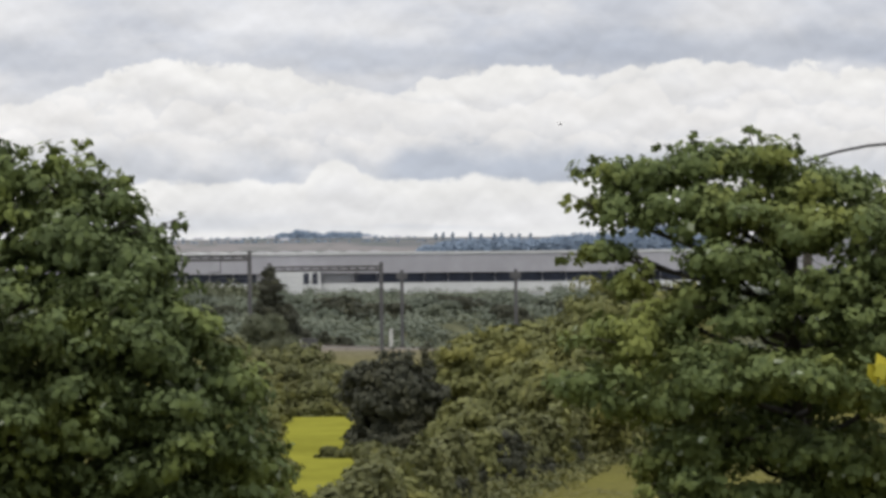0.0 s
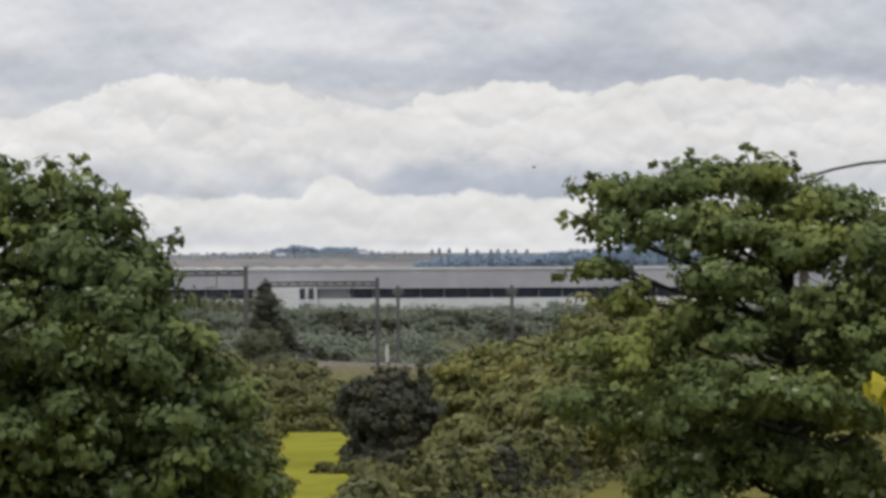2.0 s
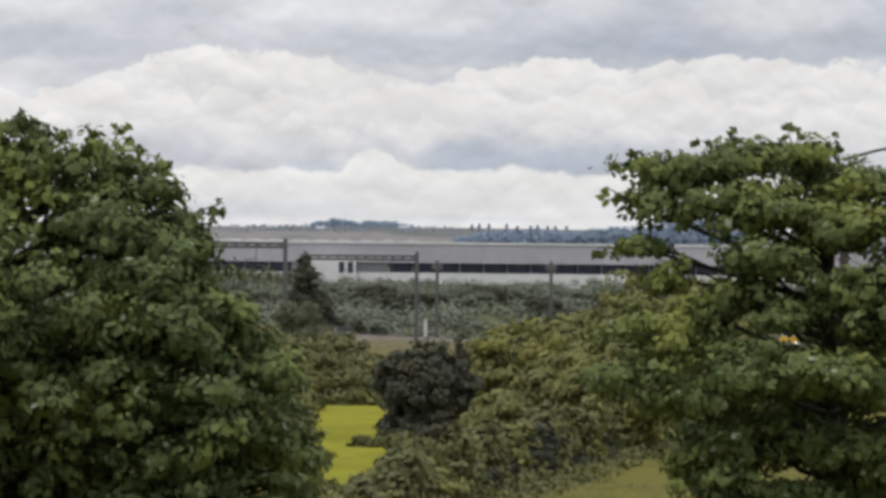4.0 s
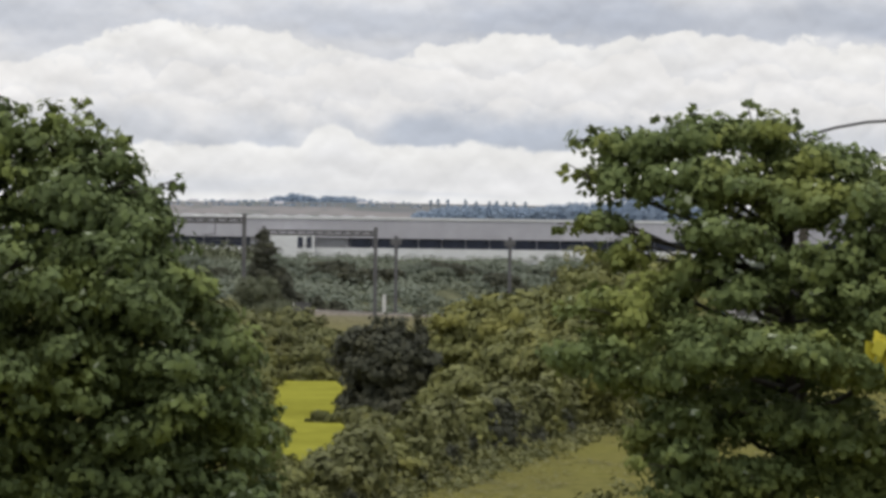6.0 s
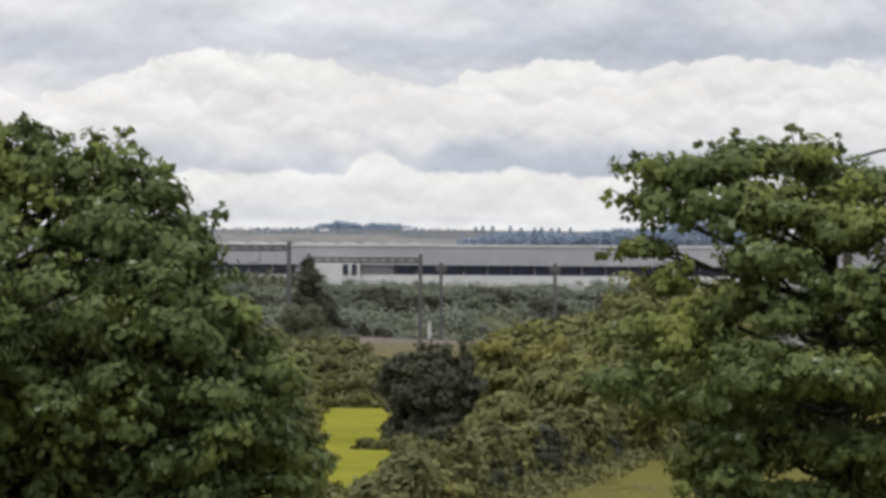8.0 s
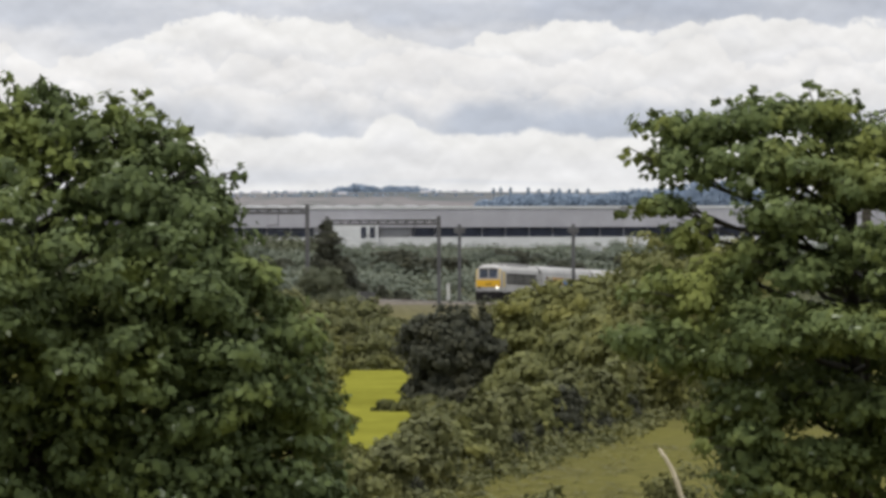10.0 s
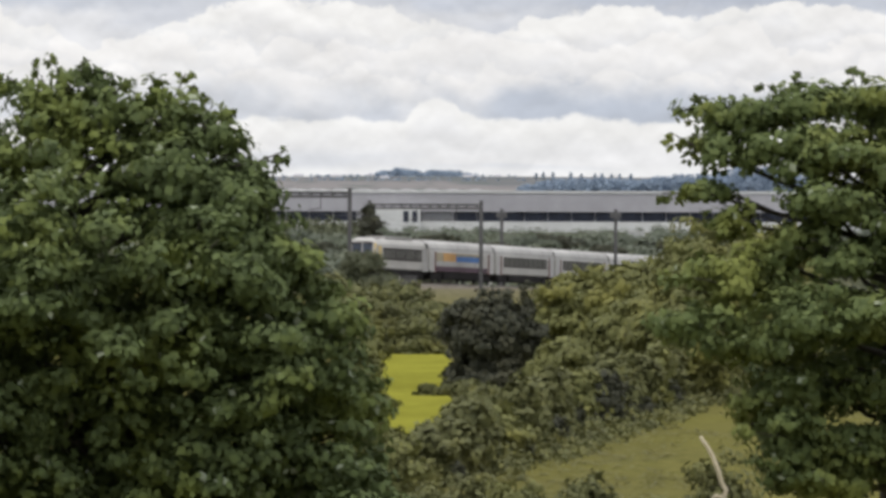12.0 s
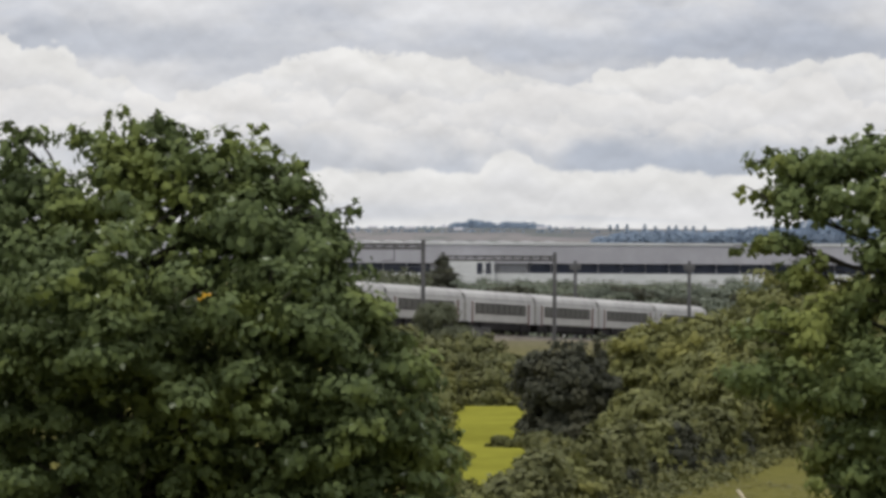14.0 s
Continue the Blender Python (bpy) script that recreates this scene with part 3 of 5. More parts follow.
RIGHT_LOBES = [(4.0, 110, 16.0, 0.8, 1.0, 0.42), (5.4, 110, 16.25, 0.9, 1.1, 0.45), (6.9, 110, 16.25, 0.8, 1.2, 0.5), (8.2, 110, 15.7, 0.9, 1.2, 0.5), (9.4, 110, 15.2, 0.8, 1.2, 0.45),
               (5.9, 109, 15.25, 1.0, 1.2, 0.55), (7.7, 109, 15.0, 1.2, 1.3, 0.6), (3.6, 109.6, 15.3, 0.5, 0.8, 0.25), (4.7, 109.3, 15.2, 0.5, 0.8, 0.3), (9.6, 108.6, 14.6, 1.2, 1.4, 0.7), (3.45, 109.5, 14.45, 0.5, 0.6, 0.08),
               (4.1, 109.2, 13.8, 0.45, 0.6, 0.32), (6.1, 108.6, 14.1, 0.9, 1.2, 0.42), (7.9, 108.4, 13.7, 1.1, 1.3, 0.48), (10.2, 109, 13.2, 1.2, 1.5, 0.7), (5.5, 108.6, 13.4, 0.7, 0.8, 0.28), (4.8, 108.8, 13.1, 0.5, 0.7, 0.2), (6.5, 108, 13.0, 0.8, 1.2, 0.3), (8.6, 108, 12.7, 1.0, 1.2, 0.4),
               (3.9, 108.6, 12.5, 1.2, 1.3, 0.35), (3.4, 108.4, 11.7, 0.9, 1.0, 0.35), (4.9, 108.4, 9.9, 0.7, 0.9, 0.3), (5.9, 107.4, 11.9, 1.3, 1.4, 0.45), (7.7, 107.4, 11.7, 1.3, 1.4, 0.45), (9.6, 107.5, 11.4, 1.4, 1.5, 0.55), (4.6, 108.0, 11.2, 1.1, 1.2, 0.36),
               (6.2, 108.4, 10.3, 1.4, 1.3, 0.5), (8.4, 108.6, 10.0, 1.4, 1.3, 0.5), (10.4, 109, 9.6, 1.5, 1.5, 0.7), (5.0, 107.8, 9.5, 0.8, 1.0, 0.3), (7.0, 109.0, 9.1, 1.0, 1.2, 0.35), (5.5, 108.4, 8.95, 0.8, 0.9, 0.35), (6.5, 108.6, 8.75, 0.8, 0.9, 0.35), (5.9, 108.6, 8.35, 0.9, 1.0, 0.4), (8.8, 109.2, 8.5, 1.2, 1.1, 0.5), (8.6, 109.5, 9.3, 1.2, 1.0, 0.6), (9.9, 109.6, 9.0, 1.2, 1.0, 0.7), (10.3, 109.2, 8.2, 1.2, 1.1, 0.5), (8.3, 112, 12.4, 1.6, 1.0, 1.2), (7.4, 111, 10.6, 2.2, 1.0, 1.0)]
RIGHT_SPRIGS = [(6.6, 109.5, 17.2, 0.16), (6.85, 109.5, 17.1, 0.12), (5.5, 109.5, 16.9, 0.14), (4.2, 109.5, 16.42, 0.16), (3.0, 109.5, 16.3, 0.12), (2.75, 109.5, 15.75, 0.14), (2.9, 109.5, 15.6, 0.13), (3.3, 109.5, 16.5, 0.16), (2.55, 109.5, 14.45, 0.12),
                (7.7, 109.5, 16.8, 0.14), (9.0, 109.5, 15.9, 0.16), (9.9, 109.5, 15.5, 0.15), (4.8, 109.5, 16.8, 0.13), (3.4, 109.5, 14.95, 0.16), (3.7, 109.5, 15.0, 0.15)]
tree("tree", "broad leafy tree with dense dark green rounded crown", -9.4, 100.5, LEFT_LOBES, M_LEAF_A, 11, 0.36, 0.19, 22, bough=0.45, tuft=(0.13, 0.23), fill=0.76, sprigs=LEFT_SPRIGS, airy=0.78, airy_from=11.4)
tree("tree", "spreading leafy tree with open tiered crown and dark limbs", 7.6, 110, RIGHT_LOBES, M_LEAF_B, 12, 0.34, 0.19, 22, bough=0.45, tuft=(0.13, 0.23), fill=0.66, sprigs=RIGHT_SPRIGS, limb_r=0.30, rise=0.22)


def bush(name, label, x, y, w, h, material, seed, leaf=0.26, density=12, n=9, bough=0.7, cat="bush", group="", deep=None, tall=1.0):
    rng = np.random.default_rng(seed)
    z0 = land(x, y) - 0.1
    lobes = []
    for i in range(n):
        a = rng.uniform(0, 2 * math.pi)
        k = math.sqrt(rng.random()) * 0.62
        zz = h * rng.uniform(0.25, 0.78)
        slim = 1 - 0.55 * max(0, zz / h - 0.35)
        lobes.append((x + math.cos(a) * k * w * 0.5 * slim, y + math.sin(a) * k * (deep or w) * 0.5 * slim, z0 + zz, w * rng.uniform(0.2, 0.3), (deep or w) * rng.uniform(0.2, 0.3), h * rng.uniform(0.17, 0.25)))
    lobes.append((x, y, z0 + h * 0.8, w * 0.2, w * 0.2, h * 0.2))
    lobes.append((x, y, z0 + h * 0.3, w * 0.42, (deep or w) * 0.42, h * 0.3))
    lobes.append((x, y, z0 + h * 0.1, w * 0.45, (deep or w) * 0.45, h * 0.13))
    ob = empty(name, pose(x, y, z0))
    loc = [(a - x, b - y, c - z0, d, e, f) for a, b, c, d, e, f in lobes]
    stems = []
    for l in loc[:6]:
        stems.append([((rng.normal() * 0.15, rng.normal() * 0.15, 0), 0.09), ((l[0] * 0.4, l[1] * 0.4, l[2] * 0.5), 0.06), (l[:3], 0.02)])
    part("stem", tube_mesh("stem", stems, 5), M_BARK, ob)
    part("crown", leaf_mesh("crown", fill_lobes(loc, rng, bough, (bough * 0.28, bough * 0.46), 0.56, 0.14, tall=tall), density, leaf, rng, 0.15), material, ob)
    return tagged(ob, label, cat, group)


M_GRASS = foliage("dry_grass", (0.118, 0.112, 0.038), (0.156, 0.145, 0.047), (0.182, 0.168, 0.046), 0.12)


# ---- meadow, hedge and bushes on the near side of the line ----
def meadow_patch():
    """The bright yellow-green strip of cut meadow between the hedge and the trees."""
    bm = bmesh.new()
    rows = []
    for j, y in enumerate(np.linspace(200, 316, 22)):
        row = []
        for i, u in enumerate(np.linspace(0, 1, 9)):
            x0, x1 = -0.0345 * y, -0.0188 * y
            x = x0 + (x1 - x0) * u + 0.5 * noise.noise(Vector((u * 2.0, j * 0.45, 2)))
            row.append(bm.verts.new((x, y, land(x, y) + 0.14)))
        rows.append(row)
    for r, q in zip(rows, rows[1:]):
        for i in range(8):
            bm.faces.new((r[i], r[i + 1], q[i + 1], q[i]))
    tagged(part("meadow_strip", bm, M_RAPE), "bright yellow-green strip of flowering meadow between bushes", "meadow", kind="structure")


meadow_patch()


def hedge_row():
    """A scrubby hedge that runs away from the viewer, built bush by bush."""
    rng = np.random.default_rng(5)
    for i in range(22):
        k = i / 21
        y = 169 + 82 * k + rng.normal() * 1.0
        x = -1.1 + 0.1593 * (y - 193) + rng.normal() * 0.2
        bush("hedge_bush", "scrubby olive-green hedge bush beside the meadow", x, y, rng.uniform(2.0, 3.2), rng.uniform(1.9, 2.7) + 0.5 * k, M_LEAF_HEDGE if i % 5 else M_LEAF_OLIVE, 300 + i, 0.33, 9, 8, 0.62, "hedge bush", "hedge along the meadow", tall=1.8)
    # dark-leaved bushes added to stand for the shade in the hedge's hollows
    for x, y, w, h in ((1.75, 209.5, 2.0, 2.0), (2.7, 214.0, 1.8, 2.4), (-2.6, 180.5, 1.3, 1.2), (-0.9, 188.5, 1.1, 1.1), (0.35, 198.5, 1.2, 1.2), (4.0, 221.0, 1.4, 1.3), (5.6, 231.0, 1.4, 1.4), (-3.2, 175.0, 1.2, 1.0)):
        bush("hedge_bush", "added dark-leaved bush standing in for a shaded hollow of the hedge", x, y, w, h, M_LEAF_DARK, 117 + int(y), 0.24, 13, 7, 0.5, "hedge bush", "hedge along the meadow")


hedge_row()


def grass_tufts():
    rng = np.random.default_rng(8)
    clumps = []
    for _ in range(9000):
        y = 150 + 190 * rng.random() ** 1.3
        x = rng.uniform(-0.05, 0.085) * y
        if -0.036 * y < x < -0.018 * y and y > 198:
            continue
        if noise.noise(Vector((x * 0.22, y * 0.10, 5))) < -0.12:
            continue
        h = rng.uniform(0.04, 0.11)
        clumps.append((x, y, land(x, y) + h * 0.4, rng.uniform(0.2, 0.5), 0.5, h))
    tagged(part("rough_grass", leaf_mesh("rough_grass", clumps, 7, 0.2, rng, 0.2, 3.0, 0.1), M_GRASS), "tufts of dry olive grass in the meadow", "grass", kind="stuff")


grass_tufts()


def long_grass():
    """Unmown grass along the foot of the hedge."""
    rng = np.random.default_rng(9)
    clumps = []
    for _ in range(900):
        y, off = rng.uniform(172, 252), rng.uniform(0.6, 1.0) + 2.2 * rng.random() ** 2
        x = -1.1 + 0.1593 * (y - 193) + off
        h = rng.uniform(0.25, 0.6) * (1.25 - off / 4)
        clumps.append((x, y, land(x, y) + h * 0.4, 0.3, 0.35, h))
    tagged(part("long_grass", leaf_mesh("long_grass", clumps, 9, 0.22, rng, 0.2, 0.6), M_LEAF_HEDGE), "long olive-green grass along the foot of the hedge", "grass", kind="stuff")


long_grass()
for i, (x, y, h) in enumerate(((-8.0, 222, 1.7), (-8.9, 246, 1.9), (-9.6, 268, 2.0), (-10.3, 290, 2.2), (-10.9, 309, 2.4), (-7.4, 206, 1.6), (-6.9, 192, 1.7))):
    bush("bush", "small leafy shrub along the bright meadow strip", x, y, 2.4, h, M_LEAF_OLIVE, 180 + i, 0.28, 9, 6, 0.5, group="shrubs along the meadow strip")
for i, (x, y) in enumerate(((-3.6, 250), (-2.6, 243), (-1.4, 238), (-0.2, 240), (-3.0, 230), (0.8, 236), (-2.0, 226))):
    bush("bush", "low rough scrub at the foot of the dark bush", x, y, 2.4, 0.8, M_LEAF_HEDGE, 140 + i, 0.22, 13, 6, 0.5, group="low scrub in the meadow")
for i, (x, y, w, h) in enumerate(((4.3, 125, 2.3, 4.7), (2.9, 134, 2.2, 2.9), (1.3, 141, 2.6, 2.8), (-0.9, 143, 2.8, 2.6), (-3.3, 133, 3.0, 3.2), (4.9, 139, 2.6, 3.0), (-2.2, 150, 2.6, 2.0))):
    bush("bush", "loose olive shrub at the near edge of the meadow", x, y, w, h, M_LEAF_OLIVE if i % 2 else M_LEAF_HEDGE, 120 + i, 0.19, 14, 7, 0.45, group="shrubs at the near meadow edge")
for i, (x, y) in enumerate(((-4.9, 249), (-5.6, 250), (-7.6, 228), (-7.4, 238))):
    bush("bush", "small clump of weeds in the bright meadow strip", x, y, 1.3, 0.7, M_LEAF_HEDGE, 230 + i, 0.22, 12, 5, 0.35, group="weeds in the meadow strip")
bush("bush", "yellowish leafy shrub at the foot of the broad tree", -4.7, 138, 2.8, 4.6, M_LEAF_OLIVE, 22, 0.2, 16, 9, 0.5)
bush("bush", "rounded dark purplish-green bush at the meadow's edge", -2.5, 262, 5.6, 5.0, M_LEAF_DARK, 21, 0.34, 8.5, 14, 0.75)
bush("bush", "slender dark sapling behind the rounded bush", -0.9, 290, 1.1, 5.2, M_LEAF_DARK, 23, 0.2, 12, 8, 0.4)
OLIVE = ((2.0, 285, 4.8, 6.0), (4.6, 262, 5.6, 6.2), (7.6, 258, 6.4, 7.4), (6.4, 240, 5.0, 5.2), (3.2, 246, 4.4, 4.2), (10.8, 256, 6, 7.4), (1.0, 250, 3.2, 2.6), (9.5, 300, 7, 8.6), (13.5, 300, 7, 8.6))
for i, (x, y, w, h) in enumerate(OLIVE):
    bush("bush", "tall olive-green thorn bush with uneven leafy crown", x, y, w, h, M_LEAF_OLIVE, 30 + i, 0.37, 7.5, 12, 0.85, group="thorn bushes by the line")
SLOPE = ((-13.5, 345, 6, 3.6), (-10.2, 352, 6, 3.6), (-8, 340, 5, 3.0), (-11.5, 330, 6, 3.8), (-5.6, 352, 5, 2.4), (-2.2, 350, 5, 2.2), (1.6, 352, 5, 2.4), (-14.5, 318, 6, 4.2), (-4.6, 325, 4, 2.6), (-7.6, 318, 4, 2.4), (4.5, 360, 6, 3.2), (8.5, 360, 6, 3.8), (12, 360, 7, 5), (-16.5, 360, 6, 4.6), (-0.5, 330, 5, 3.0))
for i, (x, y, w, h) in enumerate(SLOPE):
    bush("bush", "low olive scrub on the railway slope", x, y, w, h, M_LEAF_HEDGE, 60 + i, 0.40, 6.5, 9, 0.85, group="scrub on the slope")
bush("bush", "round grey-green shrub before the railway line", -14.4, 402, 4.3, 4.3, M_LEAF_GREY, 81, 0.2, 17, 9, 0.75)
bush("bush", "round grey-green shrub before the railway line", -12.6, 412, 2.8, 2.2, M_LEAF_GREY, 82, 0.2, 17, 8, 0.75)


# ---- the railway ----
def strip(name, s0, s1, step, outline, material):
    """A long bar along the line; outline: (offset, height) points, closed."""
    bm = bmesh.new()
    rings = []
    s = s0
    while s <= s1:
        rings.append([bm.verts.new(rail_at(s, o, u)) for o, u in outline])
        s += step
    for r, q in zip(rings, rings[1:]):
        for i in range(len(outline)):
            j = (i + 1) % len(outline)
            bm.faces.new((r[i], q[i], q[j], r[j]))
    bm.faces.new(rings[0])
    bm.faces.new(rings[-1][::-1])
    bmesh.ops.recalc_face_normals(bm, faces=bm.faces[:])
    return part(name, bm, material)


def railway():
    bed = strip("track_bed", -240, 600, 20, ((2.6, -0.2), (4.6, -1.0), (-10, -1.0), (-8.0, -0.2)), M_BALLAST)
    tagged(bed, "grey-brown ballast bed of the railway line", "track bed", kind="structure")
    for c in (0.0, -4.5):
        for o in (-0.75, 0.75):
            r = strip("rail", -240, 600, 60, ((c + o - 0.04, -0.14), (c + o + 0.04, -0.14), (c + o + 0.035, 0.0), (c + o - 0.035, 0.0)), M_RAIL)
            r.parent = bed
        bm = bmesh.new()
        for i in range(230):
            m = rail_at(-70 + i * 1.2, c, -0.14)
            ex, ey = SIDE * 1.3, Vector((ALONG.x, ALONG.y, 0)) * 0.12
            vs = [bm.verts.new(m + ex * a + ey * b + Vector((0, 0, h))) for h in (-0.1, 0.0) for a, b in ((-1, -1), (1, -1), (1, 1), (-1, 1))]
            bm.faces.new(vs[4:])
            for k in range(4):
                bm.faces.new((vs[k], vs[(k + 1) % 4], vs[4 + (k + 1) % 4], vs[4 + k]))
        tagged(part("sleepers", bm, M_CONCRETE, bed), kind="stuff")


railway()


def bar(bm, p, q, w, d=None):
    """A square bar from p to q."""
    p, q = Vector(p), Vector(q)
    a = (q - p).normalized()
    u = a.orthogonal().normalized() if abs(a.z) < 0.9 else Vector((1, 0, 0))
    v = a.cross(u).normalized()
    u = v.cross(a)
    d = d or w
    vs = [bm.verts.new(e + u * i * w / 2 + v * j * d / 2) for e in (p, q) for i, j in ((-1, -1), (1, -1), (1, 1), (-1, 1))]
    bm.faces.new(vs[:4])
    bm.faces.new(vs[4:][::-1])
    for k in range(4):
        bm.faces.new((vs[k], vs[4 + k], vs[4 + (k + 1) % 4], vs[(k + 1) % 4]))


def portal(foot, span, top, beam_drop=0.15, head=0.0, beam=True):
    """Overhead-line portal: two lattice-like masts and a beam square to the line."""
    x, y = foot
    s = (Vector((x, y, 0)) - Vector((TRACK0.x, TRACK0.y, 0))).dot(ALONG)
    zr = TRACK0.z + ALONG.z * s - 0.9
    ob = empty("overhead_line_portal", pose(x, y, zr))
    h = top - zr
    left = -SIDE * span
    for base in (Vector((0, 0, 0)), left):
        bm = bmesh.new()
        bar(bm, base, base + Vector((0, 0, h + 0.25)), 0.36, 0.36)
        box(bm, base.x - 0.3, base.x + 0.3, base.y - 0.3, base.y + 0.3, -0.3, 0.25)
        part("mast", bm, M_MAST, ob)
        if head:
            bm = bmesh.new()
            box(bm, base.x - head, base.x + head, base.y - 0.2, base.y + 0.2, h - 0.75, h - 0.05, 0.05)
            part("head_box", bm, M_MAST, ob)
    if beam:
        bm = bmesh.new()
        for dz in (0, 0.36):
            bar(bm, Vector((0, 0, h - beam_drop - dz)), left + Vector((0, 0, h - beam_drop - dz)), 0.16)
        n = 12
        for i in range(n):
            a, b = left * (i / n), left * ((i + 1) / n)
            up, dn = Vector((0, 0, h - beam_drop)), Vector((0, 0, h - beam_drop - 0.36))
            bar(bm, a + (up if i % 2 else dn), b + (dn if i % 2 else up), 0.07)
        part("beam", bm, M_MAST, ob)
    for f in (() if head else (0.22, 0.58)):
        bm = bmesh.new()
        p = left * f
        bar(bm, p + Vector((0, 0, h - beam_drop)), p + Vector((0, 0, h - beam_drop - 1.5)), 0.08)
        bar(bm, p + Vector((0, 0, h - beam_drop - 1.4)), p + left.normalized() * 1.1 + Vector((0, 0, h - beam_drop - 1.5)), 0.06)
        part("drop_arm", bm, M_MAST, ob)
    return tagged(ob, "grey steel overhead-line portal standing over the tracks", "catenary portal", "portals over the railway")


portal((-16.9, 443), 12.0, 15.95)
portal((-5.96, 490), 11.2, 15.0)
portal((7.9, 549), 12.7, 14.25, 0.35, 0.62, beam=False)


def wires():
    for c in (0.0, -4.5):
        me = tube_mesh("contact_wire", [[(tuple(rail_at(s, c, 5.3)), 0.012) for s in np.arange(-180, 240, 30)], [(tuple(rail_at(s, c, 6.0 + 0.3 * math.sin(s * 0.11))), 0.012) for s in np.arange(-180, 240, 10)]], 4)
        tagged(part("contact_wire", me, M_MAST), "thin overhead contact wire hung above the track", "cable")


wires()


def marker_post():
    z = land(-5.65, 548) - 0.2
    top = 8.05 - z
    ob = empty("marker_post", pose(-5.65, 548, z))
    part("post", boxed(-0.2, 0.2, -0.14, 0.14, 0, top, bevel=0.03), M_CONCRETE, ob)
    part("cap", boxed(-0.22, 0.22, -0.16, 0.16, top, top + 0.08), M_CONCRETE, ob)
    tagged(ob, "pale concrete marker post beside the railway", "post")


marker_post()


def trackside_cabinet():
    x, y = -11.1, 421
    z = land(x, y) - 0.1
    ob = empty("trackside_cabinet", pose(x, y, z))
    part("plinth", boxed(-0.65, 0.65, -0.45, 0.45, 0, 0.25), M_CONCRETE, ob)
    part("body", boxed(-0.6, 0.6, -0.4, 0.4, 0.25, 1.6, bevel=0.03), M_MAST, ob)
    for a, b in ((-0.56, -0.01), (0.01, 0.56)):
        part("door", boxed(a, b, -0.43, -0.402, 0.32, 1.52), M_MAST, ob)
    part("roof", boxed(-0.68, 0.68, -0.48, 0.48, 1.6, 1.7, bevel=0.03), M_MAST, ob)
    tagged(ob, "grey steel trackside equipment cabinet on a concrete plinth", "cabinet")
    x, y = -12.2, 431
    z = land(x, y) - 0.1
    ob = empty("marker_post", pose(x, y, z))
    part("post", boxed(-0.09, 0.09, -0.07, 0.07, 0, 1.1, bevel=0.02), M_CONCRETE, ob)
    part("cap", boxed(-0.11, 0.11, -0.09, 0.09, 1.1, 1.16), M_CONCRETE, ob)
    tagged(ob, "short pale marker post beside the equipment cabinet", "post")


trackside_cabinet()


# ---- beyond the railway ----
def near_line(x, y):
    q = Vector((x - TRACK0.x, y - TRACK0.y, 0))
    return -11.5 < q.dot(SIDE) < 9


def belt(name, label, boxes, material, seed, leaf, density, clump):
    rng = np.random.default_rng(seed)
    clumps = []
    for x0, x1, y0, y1, h0, h1, n in boxes:
        for _ in range(n):
            x, y = rng.uniform(x0, x1), rng.uniform(y0, y1)
            h = rng.uniform(h0, h1)
            r = rng.uniform(*clump)
            z = land(x, y)
            if near_line(x, y):
                continue
            zz = 0.2
            while zz < h:
                clumps.append((x + rng.normal() * r * 0.35, y + rng.normal() * r * 0.5, z + zz, r, r, r * 0.6))
                zz += r * 0.7
                r = max(0.35, r * 0.86)
    return tagged(part(name, leaf_mesh(name, clumps, density, leaf, rng), material), label, "shrubs", kind="stuff")


belt("shrubland", "grey-green mounded scrub beyond the railway, paled by painted haze", ((-30, 20, 515, 600, 0.4, 1.3, 130), (-45, 60, 560, 650, 0.5, 2.0, 130), (-60, 70, 650, 780, 0.6, 2.2, 170), (-66, 80, 780, 930, 0.6, 2.0, 210), (-90, 100, 930, 1150, 0.5, 1.8, 280)), M_LEAF_SCRUB, 41, 0.58, 3.4, (1.3, 2.9))
belt("undergrowth", "low dark undergrowth between the scrub mounds", ((-45, 60, 540, 650, 0.3, 0.9, 500), (-60, 70, 650, 780, 0.3, 0.9, 500), (-66, 80, 780, 930, 0.3, 0.9, 500), (-90, 100, 930, 1150, 0.3, 0.9, 500)), M_LEAF_GREY, 42, 0.46, 2.0, (0.5, 1.3))
belt("hedgerow", "low dark hedgerows in the scrub beyond the railway", ((-12.5, -7.7, 600, 603, 1.5, 2.3, 50), (-2, 7.6, 748, 752, 1.8, 2.6, 70), (1.3, 6, 588, 591, 1.4, 2.2, 50), (-20, -12, 748, 752, 1.8, 2.6, 60), (12, 22, 720, 724, 1.6, 2.4, 60), (-6, 1, 860, 864, 1.0, 1.7, 40), (9, 20, 590, 593, 1.3, 2.0, 60)), M_LEAF_DARK, 44, 0.4, 3.2, (0.4, 0.8))
FARBUSH = ((-26, 606, 5, 2.8), (-20, 640, 6, 3.2), (-13.5, 600, 4, 2.2), (-7, 622, 6, 2.6), (-2, 660, 7, 3.2), (4, 612, 5, 2.2), (9, 650, 7, 3.3), (15, 630, 5, 2.6), (20, 664, 7, 3.4), (26, 640, 6, 3.2), (-32, 660, 7, 3.6), (32, 690, 8, 3.6), (-14, 690, 7, 3.0), (12, 700, 6, 2.8), (-24, 740, 8, 3.2), (0, 752, 8, 2.8), (24, 745, 8, 3.0))
for i, (x, y, w, h) in enumerate(FARBUSH):
    bush("bush", "dense bush in the scrub beyond the railway", x, y, w, h, M_LEAF_DARK if i % 3 == 0 else M_LEAF_SCRUB, 160 + i, 0.42, 4.5, 8, 0.9, group="bushes beyond the railway")
